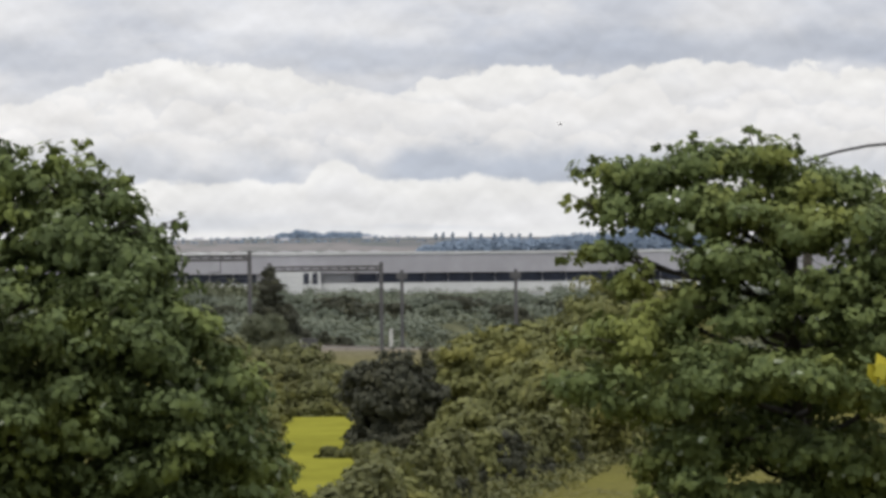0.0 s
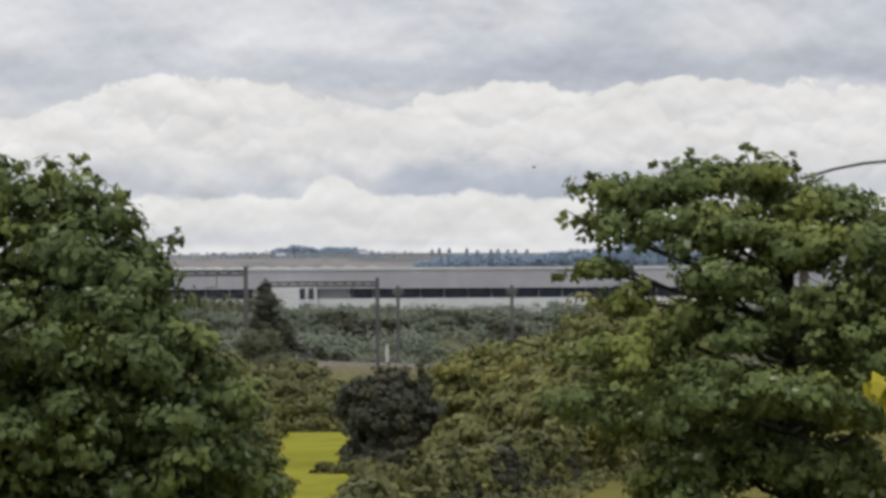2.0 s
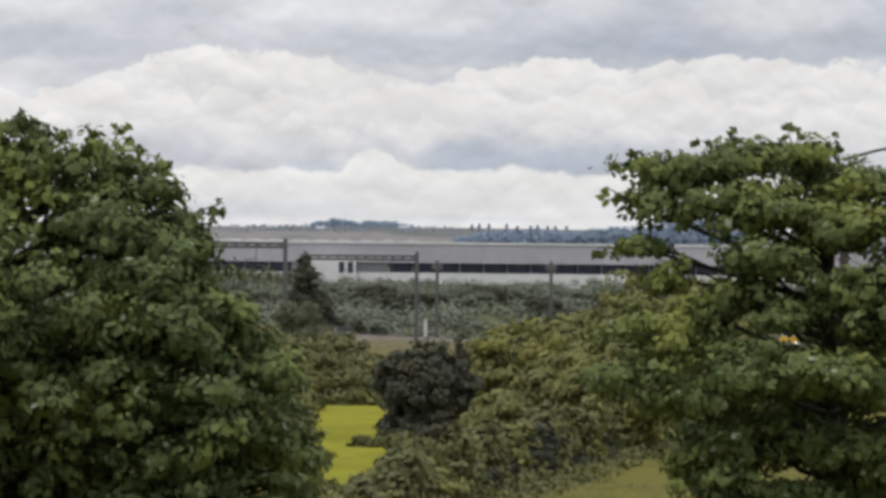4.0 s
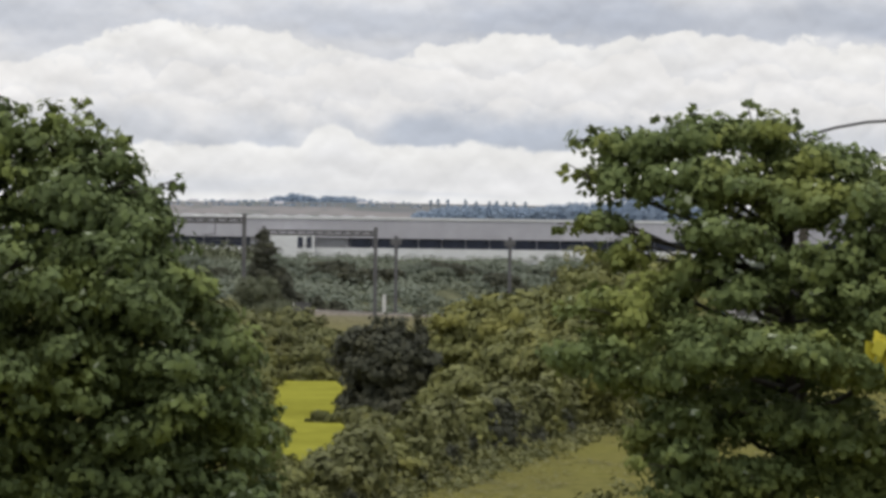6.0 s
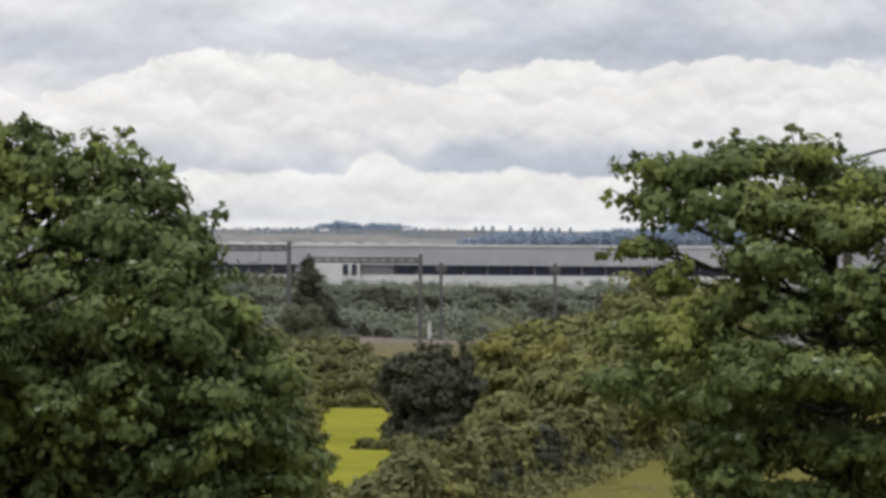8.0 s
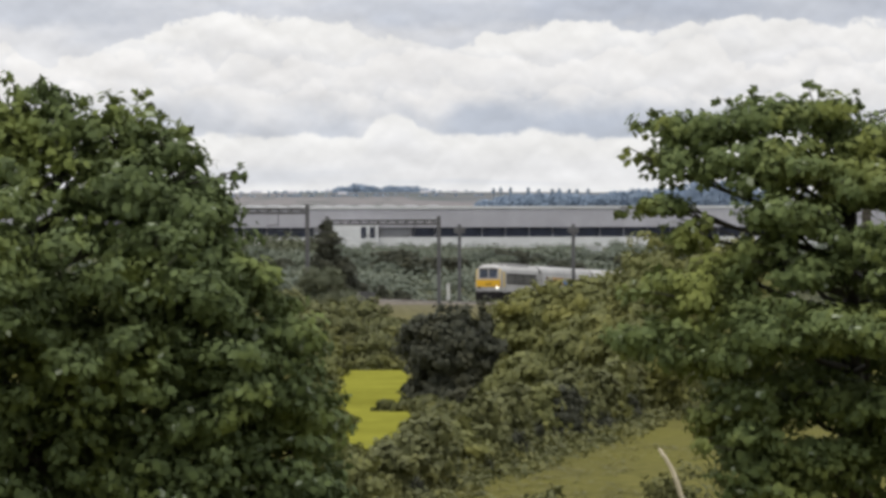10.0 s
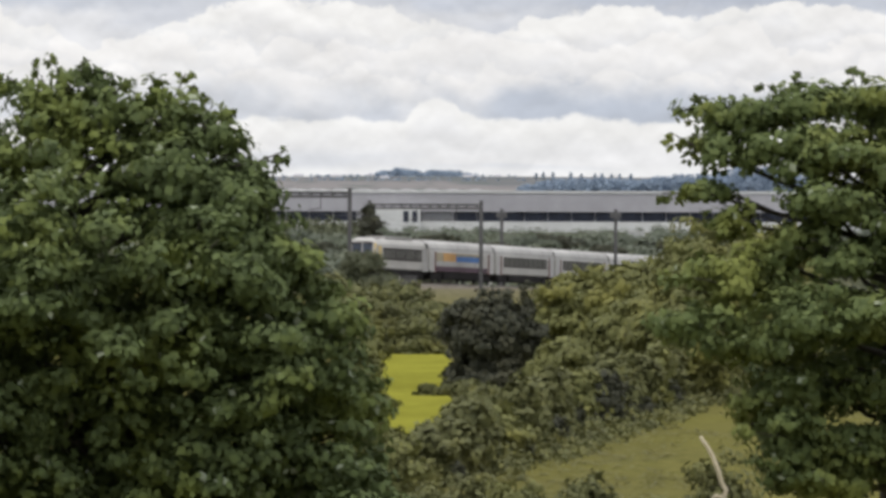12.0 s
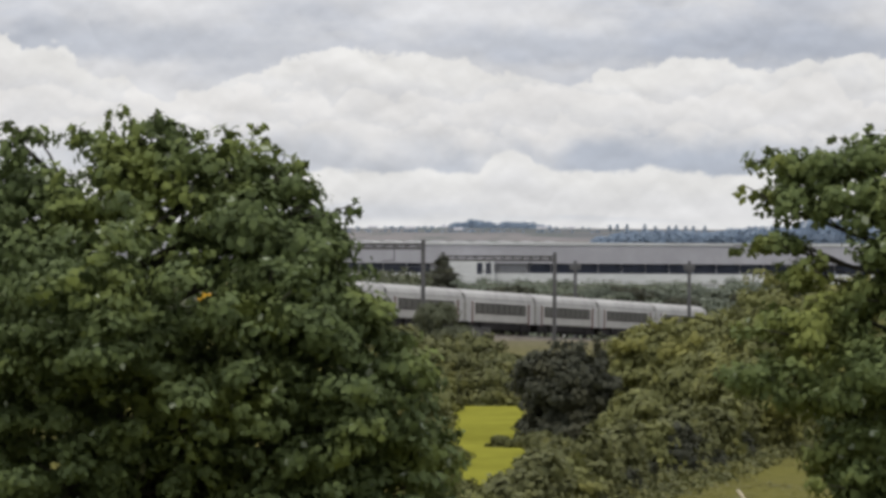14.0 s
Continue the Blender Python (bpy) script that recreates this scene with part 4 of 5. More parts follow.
tree("tree", "dark conical conifer standing before the warehouse", -16.6, 490, [(-16.7, 490, 12.6, 0.8, 0.8, 1.2), (-16.5, 490, 10.9, 1.3, 1.3, 1.2), (-16.0, 490, 9.4, 1.9, 1.8, 1.2), (-16.9, 490, 14.0, 0.4, 0.45, 0.9), (-15.6, 490, 8.2, 2.2, 2, 1.0)], M_LEAF_DARK, 47, 0.2, 0.30, 10, bough=0.6, tuft=(0.2, 0.34), fill=1.3)
belt("tree_belt", "dark scrubby trees beside the warehouse", ((-62, -33, 930, 1000, 2.4, 4.4, 60),), M_LEAF_GREY, 43, 0.8, 1.4, (1.2, 2.2))


def warehouse():
    ob = empty("warehouse", pose(0, 1200, 8.5))
    x0, x1, top = -130.0, 120.0, 10.35
    zb, zw0, zw1 = 3.6, 3.65, 5.85
    part("wall", boxed(x0, x1, 1.0, 120, -1, zb - 0.05), M_CLAD_WHITE, ob, "white lower wall of the warehouse")
    part("upper_wall", boxed(x0, x1, 0.6, 120, zw1 + 0.05, top), M_CLAD, ob, "grey profiled upper wall")
    part("band_backing", boxed(x0, x1, 1.6, 119, zb - 0.05, zw1 + 0.05), M_CLAD, ob)
    me = None
    for i, x in enumerate(np.arange(-21.0, x1 - 4, 5.6)):
        if me is None:
            me = boxed(0, 5.3, 1.2, 1.5, zw0, zw1, bevel=0.04)
            m2 = bpy.data.meshes.new("window")
            me.to_mesh(m2)
            m2.materials.append(M_GLASS)
            me.free()
            me = m2
        w = part("window", me, None, ob)
        w.location.x = x
    for x in np.arange(x0 + 2, -45.5, 5.6):
        w = part("window", me, None, ob)
        w.location.x = x
    part("louvre", boxed(-28.5, -21.5, 1.1, 1.5, zw0, zw1), M_GLASS_GREY, ob, "grey louvred panel")
    part("stair_block", boxed(-39.5, -29, -1.2, 1.0, -1, zw1 + 0.9), M_CLAD_WHITE, ob, "white projecting block")
    for x in (-33.0, -30.9):
        part("window", boxed(x, x + 1.3, -1.3, -1.1, 3.4, 6.0), M_GLASS, ob)
    m3 = None
    for x in np.arange(x0 + 3, x1, 6.0):
        if m3 is None:
            bm = boxed(-0.10, 0.10, 0.56, 0.62, zw1 + 0.1, top - 0.05)
            m3 = bpy.data.meshes.new("seam")
            bm.to_mesh(m3)
            bm.free()
            m3.materials.append(M_CLAD)
        q = part("seam", m3, None, ob)
        q.location.x = x
    part("parapet", boxed(x0, x1, 0.4, 1.2, top, top + 0.5), M_CLAD_WHITE, ob, "pale parapet edge")
    bm = bmesh.new()
    vs = [bm.verts.new((5.6 * k / 6, y, 0.8 * math.sin(math.pi * k / 6))) for y in (40, 110) for k in range(7)]
    for k in range(6):
        bm.faces.new((vs[k], vs[k + 1], vs[8 + k], vs[7 + k]))
    bm.faces.new(vs[:7])
    vault = bpy.data.meshes.new("roof_vault")
    bm.to_mesh(vault)
    bm.free()
    vault.materials.append(M_ROOF)
    for i in range(19):
        part("roof_vault", vault, None, ob).location = (-120 + i * 5.6, 0, top + 0.3)
    tagged(ob, "long low grey warehouse with dark window band and white base", "warehouse")


warehouse()
shed = empty("shed", pose(17.2, 930, land(17.2, 930)))
part("wall", boxed(-1.5, 1.5, -2, 2, -0.3, 2.1), M_CLAD_WHITE, shed)
part("roof", boxed(-1.65, 1.65, -2.2, 2.2, 2.1, 2.3), M_ROOF, shed)
tagged(shed, "small white flat-roofed hut among the scrub", "hut")


def far_woods():
    rng = np.random.default_rng(70)
    clumps = []
    for y, x0, x1, h0, h1, n in ((4700, -160, -108, 5, 8.5, 130), (4700, -125, -64, 4, 6.5, 130), (2820, -14, 80, 5.0, 8.0, 200), (2820, 42, 132, 6.5, 10.5, 200), (2820, 84, 156, 9, 16, 140)):
        k = y / 4700
        for _ in range(n):
            x, yy = rng.uniform(x0, x1), y + rng.uniform(-60, 60)
            h = rng.uniform(h0, h1)
            edge = 0.3 + 0.7 * math.sin(math.pi * (x - x0) / (x1 - x0)) ** 0.7
            z = land(x, yy)
            for zz in np.arange(k, h * edge + k, 2.6 * k):
                clumps.append((x + rng.normal() * 1.5 * k, yy + rng.normal() * 2, z + zz, 3.6 * k, 3 * k, 2.2 * k))
    tagged(part("far_woods", leaf_mesh("far_woods", clumps, 0.55, 1.4, rng), M_LEAF_HAZED), "hazy blue-grey woods on the far ridge", "woods", kind="stuff")


far_woods()


def far_house(x, y, w, h):
    ob = empty("house", pose(x, y, land(x, y) - 0.5))
    part("wall", boxed(-w / 2, w / 2, -4, 4, 0, h), M_CLAD_WHITE, ob)
    bm = bmesh.new()
    vs = [bm.verts.new(p) for p in ((-w / 2, -4.3, h), (w / 2, -4.3, h), (w / 2, 4.3, h), (-w / 2, 4.3, h), (-w / 2, 0, h + 1.2), (w / 2, 0, h + 1.2))]
    for f in ((0, 1, 5, 4), (2, 3, 4, 5), (0, 4, 3), (1, 2, 5), (3, 2, 1, 0)):
        bm.faces.new([vs[i] for i in f])
    part("roof", bm, M_CLAD, ob)
    tagged(ob, "small pale house far off on the ridge", "house", "far houses")


for x, y, w, h in ((-172, 4200, 9, 1.6), (-128, 4100, 7, 1.4), (-146, 4300, 6, 1.8), (-62, 4200, 9, 1.6), (-38, 4250, 6, 1.5), (-205, 4250, 8, 1.6)):
    far_house(x, y, w, h)
belt("far_hedges", "thin haze-tinted hedge lines across the far fields", ((-230, -20, 4280, 4300, 0.8, 1.8, 60), (-200, 60, 3700, 3720, 1, 2, 70), (-200, -60, 4500, 4520, 1, 2, 40)), M_LEAF_HAZED, 44, 1.4, 0.7, (1.0, 2.0))


def poplar(x, y, h, mesh):
    z = land(x, y)
    ob = empty("poplar", pose(x, y, z - 0.5))
    part("trunk", tube_mesh("trunk", [[((0, 0, 0), 0.3), ((0, 0, 8 + h), 0.08)]], 5), M_BARK, ob)
    c = part("crown", mesh, None, ob)
    c.location.z = 7.9
    c.scale = (0.6, 0.6, h / 8)
    return tagged(ob, "slender hazy poplar on the far ridge", "tree", "row of poplars")


def poplars():
    rng = np.random.default_rng(71)
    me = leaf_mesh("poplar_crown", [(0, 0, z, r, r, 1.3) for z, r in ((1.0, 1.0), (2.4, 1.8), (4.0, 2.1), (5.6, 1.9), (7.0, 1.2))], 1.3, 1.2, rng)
    me.materials.append(M_LEAF_HAZED)
    for i in range(11):
        if i == 3:
            continue
        poplar(-4.8 + i * 5.5 + rng.normal() * 0.6, 2895, rng.uniform(2.8, 4.2), me)


poplars()


# ---- small things near the viewer ----
def dead_stem():
    x, y, top = 0.1283, 5.0, 13.7824
    z0 = land(x, y) - 0.05
    ob = empty("dead_stem", pose(x, y, z0))
    h = top - z0
    crook = (((0.0, 0.0), 0.0030), ((0.0065, 0.009), 0.0036), ((0.0125, 0.0195), 0.0042), ((0.018, 0.0335), 0.0046), ((0.021, 0.045), 0.0046), ((0.026, 0.053), 0.0050), ((0.023, 0.060), 0.0052), ((0.029, 0.069), 0.0050), ((0.032, 0.092), 0.0056), ((0.036, 0.2), 0.0062), ((0.05, 0.6), 0.0075), ((0.06, 1.2), 0.009), ((0.06, h), 0.012))
    part("stalk", tube_mesh("stalk", [[((u, 0, h - d), r * 0.52) for (u, d), r in crook]], 9), M_DEAD, ob)
    part("side_twig", tube_mesh("side_twig", [[((0.025, 0, h - 0.062), 0.0026), ((0.016, -0.002, h - 0.0585), 0.0022), ((0.011, -0.002, h - 0.061), 0.0012)]], 7), M_DEAD, ob)
    part("side_twig", tube_mesh("side_twig", [[((0.030, 0, h - 0.080), 0.0026), ((0.018, -0.002, h - 0.081), 0.0020), ((0.012, -0.002, h - 0.084), 0.0010)]], 7), M_DEAD, ob)
    tagged(ob, "pale crooked dead plant stem close to the viewer", "dead stem")


dead_stem()
tree("tree", "young tree with large yellow-green leaf sprays", 4.9, 38.6, [(3.44, 38, 13.27, 0.10, 0.12, 0.05), (3.52, 38, 13.15, 0.07, 0.1, 0.04), (3.66, 38, 14.26, 0.10, 0.12, 0.05), (3.85, 38.2, 13.28, 0.12, 0.2, 0.07), (4.7, 38.6, 14.6, 0.5, 0.6, 0.5), (5.2, 38.6, 13.4, 0.6, 0.6, 0.6), (4.9, 38.6, 15.6, 0.4, 0.5, 0.6)], M_LEAF_YELLOW, 91, 0.09, 0.17, 9, bough=0.2, tuft=(0.08, 0.12), fill=0.35, limb_r=0.35)


def utility_pole(x, y, top):
    z = land(x, y) - 0.3
    pole = empty("utility_pole", pose(x, y, z))
    h = top - z
    part("pole", tube_mesh("pole", [[((0, 0, 0), 0.15), ((0, 0, h), 0.10)]], 10), M_BARK, pole)
    part("bracket", boxed(-0.3, 0.3, -0.06, 0.06, h - 0.3, h - 0.18), M_MAST, pole)
    tagged(pole, "weathered wooden utility pole among leaves", "utility pole")


def overhead_cable():
    utility_pole(8.1, 112.4, 16.35)
    utility_pole(24.0, 110.0, 19.1)
    for start, drop, r in ((0.0, 0.0, 0.036), (0.134, 0.15, 0.026), (0.134, 0.36, 0.016)):
        pts = []
        for i in range(25):
            k = start + (1 - start) * i / 24
            pts.append(((8.1 + 15.9 * k, 112.2 - 2.4 * k, 16.48 - drop + 2.6 * k + 0.10 * math.sin(k * 22)), r))
        tagged(part("overhead_cable", tube_mesh("overhead_cable", [pts], 7), M_MAST), "dark overhead cable running out of the treetop" if not start else "thin overhead cable running from the hanging clamp", "cable")
    cl = empty("cable_clamp", pose(10.22, 111.87, 16.36))
    part("body", boxed(-0.07, 0.07, -0.06, 0.06, 0.2, 0.5, bevel=0.02), M_MAST, cl)
    part("tail", tube_mesh("tail", [[((0, 0, 0.22), 0.05), ((0.03, 0, 0.1), 0.04), ((-0.02, 0, -0.05), 0.02)]], 6), M_MAST, cl)
    tagged(cl, "dark clamp hanging from the overhead cable", "clamp")


overhead_cable()


# ---- a bird over the trees ----
def bird():
    ob = empty("bird")
    bm = bmesh.new()
    bmesh.ops.create_uvsphere(bm, u_segments=12, v_segments=8, radius=0.5, matrix=Matrix.Diagonal((0.08, 0.18, 0.07, 1)))
    part("body", bm, M_BIRD, ob)
    for sx in (-1, 1):
        bm = bmesh.new()
        rows = [[bm.verts.new((sx * u, v, 0.03 + u * 0.25 - u * u * 0.5 + dz)) for u, v in ((0.02, f), (0.09, f * 0.9 + 0.02), (0.17, f * 0.5 - 0.02))] for f, dz in ((0.04, 0.006), (-0.04, 0.0))]
        for i in range(2):
            bm.faces.new((rows[0][i], rows[0][i + 1], rows[1][i + 1], rows[1][i]))
        bmesh.ops.solidify(bm, geom=bm.faces[:], thickness=0.008)
        part("wing", bm, M_BIRD, ob)
    part("tail", boxed(-0.02, 0.02, -0.15, -0.07, -0.006, 0.006), M_BIRD, ob)
    return tagged(ob, "small dark bird in flight against the clouds", "bird")


M_BIRD = plain("dark_feathers", (0.05, 0.05, 0.055), 0.8, 0, 0.1, 8)
flyer = bird()

for i, (x, y) in enumerate(((-12.1, 521), (-10.5, 523), (-9.6, 519))):
    bush("bush", "dark upright shrub just beyond the rails", x, y, 1.5, 2.5 - 0.4 * i, M_LEAF_DARK, 200 + i, 0.24, 10, 7, 0.5, group="shrubs beyond the rails")


# ---- the train ----
M_TWHITE = plain("train_roof_white", (0.375, 0.365, 0.35), 0.8, 0, 0.08, 0.5, gloss=0.06)
M_TGREY = plain("train_body_grey", (0.415, 0.400, 0.375), 0.45, 0, 0.06, 0.6, gloss=0.06)
M_TDARK = plain("train_window_band", (0.042, 0.038, 0.036), 0.55, 0, 0.15, 0.5, gloss=0.06)
M_TGLASS = plain("train_glass", (0.085, 0.080, 0.072), 0.4, 0, 0.1, 0.5, gloss=0.06)
M_TSCREEN = plain("train_windscreen", (0.060, 0.072, 0.095), 0.25, 0, 0.15, 0.9, gloss=0.3)
M_TRED = plain("train_door_red", (0.135, 0.050, 0.045), 0.5, 0, 0.1, 1.0, gloss=0.06)
M_TDOOR = plain("train_door_pale", (0.44, 0.43, 0.42), 0.7, 0, 0.06, 0.8, gloss=0.06)
M_TYELLOW = plain("train_yellow", (0.62, 0.36, 0.035), 0.5, 0, 0.06, 0.8, gloss=0.06)
M_TBLUE = plain("train_blue", (0.07, 0.16, 0.37), 0.5, 0, 0.1, 0.6, gloss=0.06)
M_TORANGE = plain("train_orange", (0.46, 0.27, 0.11), 0.5, 0, 0.12, 0.6, gloss=0.06)
M_TTAN = plain("train_tan", (0.33, 0.29, 0.21), 0.6, 0, 0.12, 0.6, gloss=0.06)
M_TPLUM = plain("train_plum", (0.10, 0.065, 0.085), 0.6, 0, 0.12, 0.6, gloss=0.06)
M_TCREAM = plain("train_cream", (0.60, 0.46, 0.20), 0.6, 0, 0.08, 0.6, gloss=0.06)
M_TUNDER = plain("train_underframe", (0.022, 0.020, 0.020), 0.8, 0, 0.15, 1.5, gloss=0.06)
M_LAMP = bpy.data.materials.new("headlight_glow")
M_LAMP.use_nodes = True
bs = M_LAMP.node_tree.nodes["Principled BSDF"]
bs.inputs["Base Color"].default_value = (0.9, 0.9, 0.85, 1)
bs.inputs["Emission Color"].default_value = (1.0, 0.95, 0.82, 1)
bs.inputs["Emission Strength"].default_value = 1.4


def shell(outline, y0, y1, nose=None):
    """A body pressed out along y from an outline of (x, z) points; nose: (y, shrink in x, drop) rings before y1."""
    bm = bmesh.new()
    rings = []
    stations = [(y0, 1.0, 0.0), (y1, 1.0, 0.0)] if nose is None else nose
    for y, sx, dz in stations:
        zc = min(z for _, z in outline)
        zt = max(z for _, z in outline)
        rings.append([bm.verts.new((x * sx, y, z - dz * (z - zc) / (zt - zc))) for x, z in outline])
    for r, q in zip(rings, rings[1:]):
        for i in range(len(outline)):
            j = (i + 1) % len(outline)
            bm.faces.new((r[i], r[j], q[j], q[i]))
    bm.faces.new(rings[0][::-1])
    bm.faces.new(rings[-1])
    bmesh.ops.recalc_face_normals(bm, faces=bm.faces[:])
    return bm


def bogie(parent, y, base=2.5):
    f = part("bogie_frame", boxed(-1.30, 1.30, y - base * 0.85, y + base * 0.85, 0.35, 1.0, bevel=0.06), M_TUNDER, parent)
    for dy, x in itertools.product((-base / 2, base / 2), (-1.27, 1.27)):
        bm = bmesh.new()
        bmesh.ops.create_cone(bm, cap_ends=True, segments=16, radius1=0.46, radius2=0.46, depth=0.12, matrix=pose(x, y + dy, 0.46, 0, 90, 0))
        part("wheel", bm, M_TUNDER, f)


BODY = ((-1.40, 1.12), (-1.43, 1.25), (-1.43, 2.95), (-1.40, 3.05), (1.40, 3.05), (1.43, 2.95), (1.43, 1.25), (1.40, 1.12))
ROOF = ((-1.40, 3.05), (-1.36, 3.35), (-1.18, 3.68), (-0.8, 3.95), (-0.3, 4.08), (0.3, 4.08), (0.8, 3.95), (1.18, 3.68), (1.36, 3.35), (1.40, 3.05))


def coach(label, advert=False, tail=False):
    ob = empty("coach")
    h = 12.9
    part("body", shell(BODY, -h, h), M_TGREY, ob)
    part("roof", shell(ROOF, -h + 0.05, h - 0.05), M_TWHITE, ob, "pale white curved roof")
    for sx in (-1, 1):
        a, b = (1.435, 1.46) if sx > 0 else (-1.46, -1.435)
        if advert:
            part("panel", boxed(a, b, 7.6, 10.4, 2.10, 2.90), M_TTAN, ob, "tan painted side panel")
            part("panel", boxed(a, b, 2.6, 7.55, 2.10, 2.90), M_TORANGE, ob, "orange painted side panel")
            part("panel", boxed(a, b, -7.6, 2.55, 2.10, 2.62), M_TBLUE, ob, "bright blue painted side panel")
            part("panel", boxed(a, b, -7.6, 2.55, 2.65, 2.90), M_TTAN, ob, "tan painted side panel")
            part("panel", boxed(a, b, -10.0, 10.4, 1.14, 1.60), M_TPLUM, ob, "dark plum lower stripe")
            part("panel", boxed(a, b, -5.6, 10.4, 1.66, 2.07), M_TWHITE, ob, "white stripe under the painted panels")
        else:
            part("window_band", boxed(a, b, -9.4, 9.4, 1.85, 2.85), M_TDARK, ob, "dark window band")
            c, d = (1.462, 1.475) if sx > 0 else (-1.475, -1.462)
            for i in range(9):
                y = -9.2 + i * 2.06
                part("window", boxed(c, d, y, y + 1.8, 1.95, 2.75), M_TGLASS, ob)
        for y in (-11.6, 11.6):
            door = part("door", boxed(a, b, y - 0.65, y + 0.65, 1.05, 2.98), M_TDOOR, ob, "pale entrance door with red edge")
            e = y - 1.22 if y > 0 else y + 0.67
            part("door_edge", boxed(a, b, e, e + 0.55, 1.0, 2.98), M_TRED, door, "dark red stripe")
    part("skirt", boxed(-1.38, 1.38, -7.2, 7.2, 0.40, 1.11, bevel=0.05), M_TUNDER, ob)
    for y in (-9.7, 9.7):
        bogie(ob, y)
    part("gangway", boxed(-1.25, 1.25, h, h + 0.4, 1.0, 3.6), M_TUNDER, ob)
    if tail:
        part("end_cap", shell(ROOF[:1] + ((-1.4, 1.0), (1.4, 1.0)) + ROOF[::-1][:-1], -h - 0.35, -h, [(-h - 0.55, 0.88, 0.35), (-h - 0.3, 0.97, 0.1), (-h, 1.0, 0.0)]), M_TWHITE, ob, "rounded white driving end")
    return tagged(ob, label, "train coach", "coaches of the train")


def locomotive():
    ob = empty("locomotive")
    h = 9.2
    nose = [(-h, 0.92, 0.3), (-h + 0.7, 1.0, 0.0), (h - 1.3, 1.0, 0.0), (h - 0.7, 0.99, 0.05), (h - 0.2, 0.95, 0.14), (h, 0.91, 0.24)]
    whole = BODY[:3] + ((-1.36, 3.4), (-1.12, 3.75), (-0.7, 3.92), (0.7, 3.92), (1.12, 3.75), (1.36, 3.4)) + BODY[5:]
    part("body", shell(whole, -h, h, nose), M_TGREY, ob, "pale grey body with sloping nose")
    part("cab_roof", boxed(-1.0, 1.0, h - 3.0, h - 0.9, 3.80, 3.99, bevel=0.08), M_TWHITE, ob)
    part("roof_box", boxed(-0.9, 0.9, -5.5, 4.5, 3.85, 4.15, bevel=0.08), M_TWHITE, ob)
    # the face: windscreen, yellow band, white lower panel, black skirt
    part("windscreen", boxed(-1.02, 1.02, h - 0.30, h + 0.03, 2.48, 3.52, bevel=0.08), M_TSCREEN, ob, "dark bluish windscreen")
    part("windscreen_pillar", boxed(-0.05, 0.05, h - 0.02, h + 0.045, 2.48, 3.50), M_TGREY, ob)
    # darker strip along the top edge of the windscreen
    part("screen_top_strip", boxed(-1.0, 1.0, h - 0.02, h + 0.04, 3.30, 3.50, bevel=0.02), M_TDARK, ob, "dark strip at the windscreen's top")
    for x in (-1.19, 1.19):
        part("face_edge", boxed(x - 0.11, x + 0.11, h - 0.26, h + 0.01, 2.26, 3.45, bevel=0.05), M_TCREAM, ob, "cream-yellow cab corner")
    part("front_band", boxed(-1.28, 1.28, h - 0.12, h + 0.05, 1.60, 2.36, bevel=0.04), M_TYELLOW, ob, "yellow front band")
    part("front_panel", boxed(-1.28, 1.28, h - 0.12, h + 0.04, 1.18, 1.58, bevel=0.04), M_TWHITE, ob, "white lower front panel")
    part("number_bar", boxed(-0.3, 0.3, h + 0.05, h + 0.07, 1.84, 1.95), M_TDARK, ob)
    part("buffer_beam", boxed(-1.34, 1.34, h - 0.5, h + 0.05, 0.22, 1.15, bevel=0.05), M_TUNDER, ob)
    for x in (-0.95, 0.95):
        part("headlight", boxed(x - 0.12, x + 0.12, h + 0.04, h + 0.09, 1.42, 1.64, bevel=0.03), M_LAMP if x < 0 else M_TGLASS, ob, "lit headlight" if x < 0 else "unlit headlight")
        bm = bmesh.new()
        bmesh.ops.create_cone(bm, cap_ends=True, segments=14, radius1=0.14, radius2=0.24, depth=0.5, matrix=pose(x * 0.92, h + 0.28, 0.78, -90))
        part("buffer", bm, M_TUNDER, ob)
    for x in (-0.55, 0.55):
        bm = bmesh.new()
        bar(bm, (x, h + 0.05, 2.52), (x * 0.5, h + 0.05, 3.1), 0.03)
        part("wiper", bm, M_TUNDER, ob)
    for sx in (-1, 1):
        a, b = (1.435, 1.46) if sx > 0 else (-1.46, -1.435)
        part("cab_stripe", boxed(a, b, h - 1.30, h - 0.45, 1.62, 3.2), M_TCREAM, ob, "cream-yellow cab edge")
        part("cab_panel", boxed(a, b, h - 2.05, h - 1.35, 1.0, 3.2), M_TWHITE, ob, "white cab side")
        for y0, y1 in ((-6.7, -4.3), (-4.1, -0.6), (-0.4, 3.1), (3.3, h - 2.1)):
            g = part("side_window", boxed(a, b, y0, y1, 1.92, 3.05), M_TDARK, ob, "dark brown side window")
            c, d = (1.462, 1.475) if sx > 0 else (-1.475, -1.462)
            part("pane", boxed(c, d, y0 + 0.25, y1 - 0.25, 2.10, 2.85), M_TGLASS, g)
        part("cab_panel", boxed(a, b, -9.0, -6.9, 1.0, 3.2), M_TWHITE, ob, "white cab side")
    part("underframe", boxed(-1.36, 1.36, -3.4, 3.4, 0.35, 1.11, bevel=0.05), M_TUNDER, ob)
    for y in (-5.6, 5.6):
        bogie(ob, y, 2.9)
    # folded current collector
    bm = bmesh.new()
    bar(bm, (-0.4, -6.6, 4.0), (-0.4, -5.2, 4.5), 0.06)
    bar(bm, (0.4, -6.6, 4.0), (0.4, -5.2, 4.5), 0.06)
    bar(bm, (-0.8, -5.2, 4.5), (0.8, -5.2, 4.5), 0.08)
    part("current_collector", bm, M_TUNDER, ob)
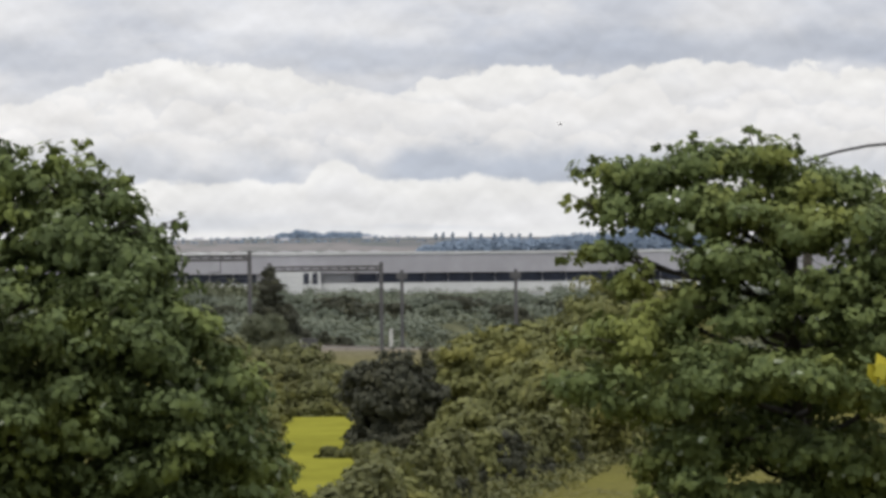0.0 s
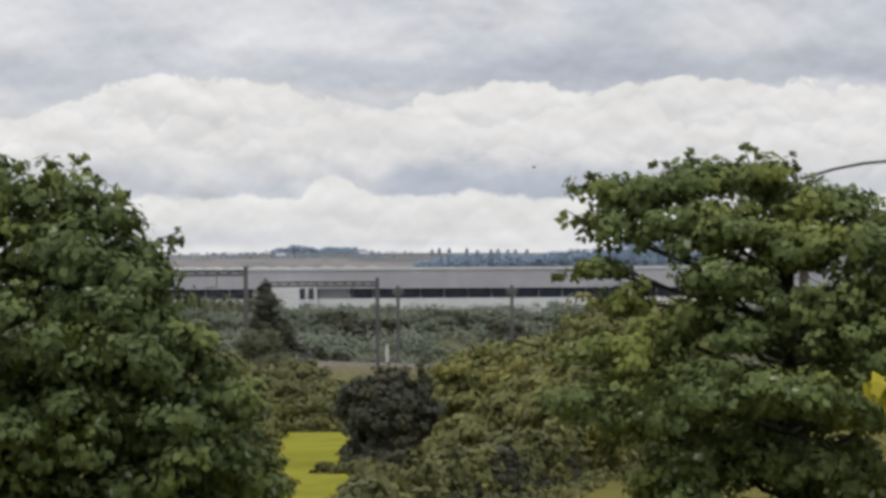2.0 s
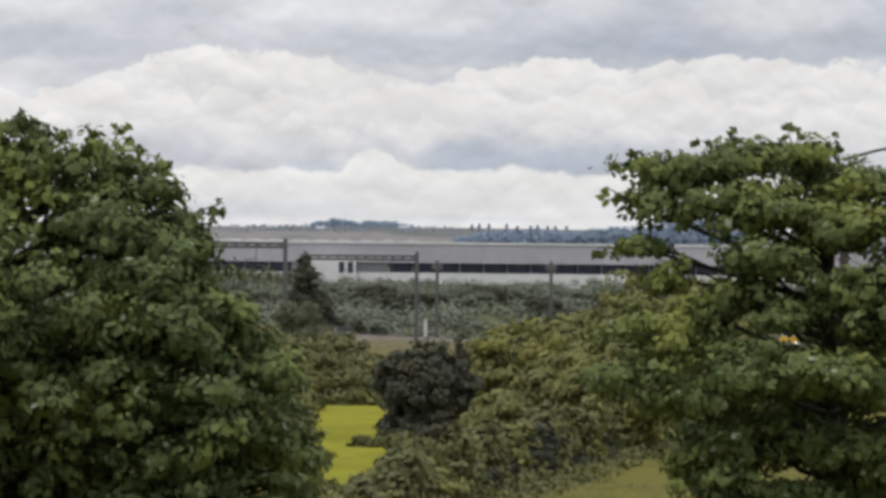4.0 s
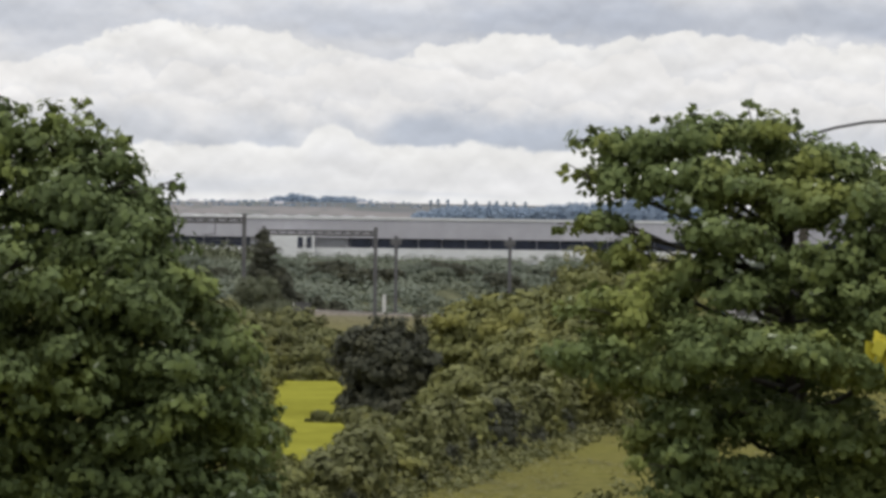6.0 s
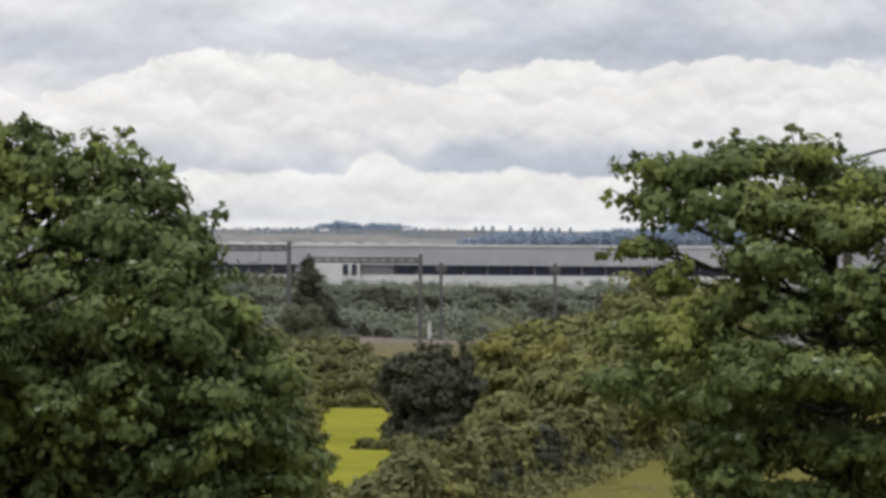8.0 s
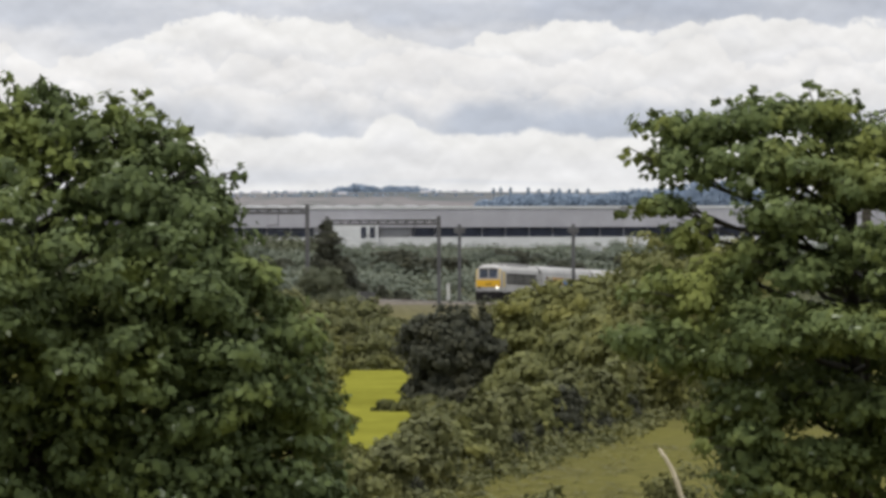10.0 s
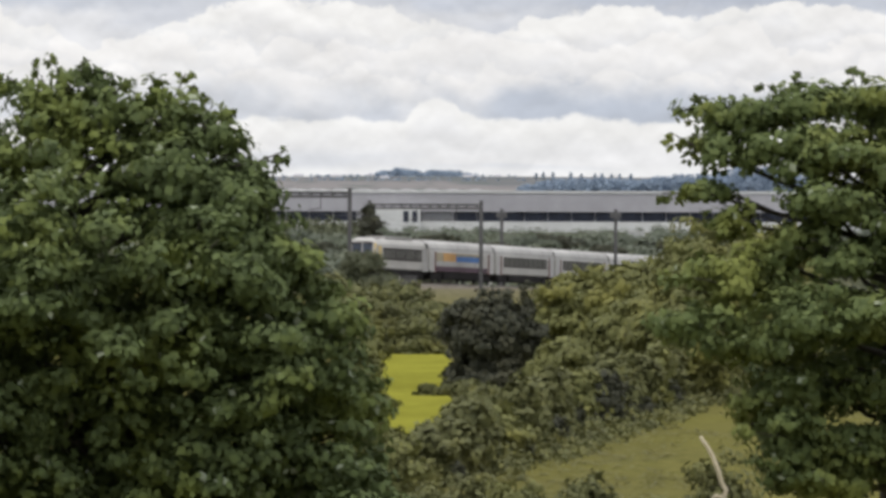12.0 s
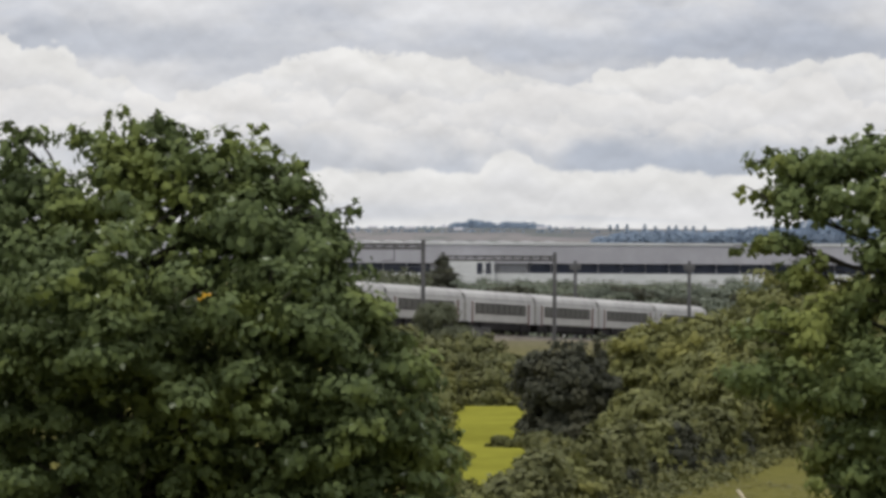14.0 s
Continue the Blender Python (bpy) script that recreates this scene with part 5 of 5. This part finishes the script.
    return tagged(ob, "pale grey electric locomotive with yellow front band", "locomotive")


FWD = -ALONG.normalized()
RIGHT = FWD.cross(Vector((0, 0, 1))).normalized()
UPV = RIGHT.cross(FWD)
TURN_TRAIN = Matrix((RIGHT, FWD, UPV)).transposed().to_4x4()


def on_line(s):
    return Matrix.Translation(rail_at(s)) @ TURN_TRAIN


SPEED = 1.256 * UNIT


def front(t):
    return -2.68 * UNIT + SPEED * (14.0 - t)


loco = locomotive()
first = coach("pale coach with blue and orange painted side panels", advert=True)
plain_coach = coach("pale grey coach with dark windows and red-edged doors")
train = [(loco, 11.0), (first, 20.3 + 13.2), (plain_coach, 20.3 + 13.2 + UNIT)]
for i in range(3):
    train.append((copy_thing(plain_coach, Matrix()), 20.3 + 13.2 + UNIT * (2 + i)))
train.append((coach("pale grey driving coach at the train's rounded tail", tail=True), 20.3 + 13.2 + UNIT * 5))


FLIGHT = ((0.0, 4.71, 19.91), (1.5, 3.88, 19.6), (2.1, 3.84, 18.8), (3.5, 4.3, 18.2), (5.0, 4.95, 17.5), (7.2, 7.4, 16.6), (10.0, 11.0, 16.0), (14.0, 18.0, 15.6))


def motions():
    walk(flyer, [(t, pose(x, 200 + 1.5 * t, z, 0, 8 * math.sin(3 * t), -40)) for t, x, z in FLIGHT])
    for ob, back in train:
        walk(ob, [(float(t), on_line(front(t) + back)) for t in range(15)])


motions()
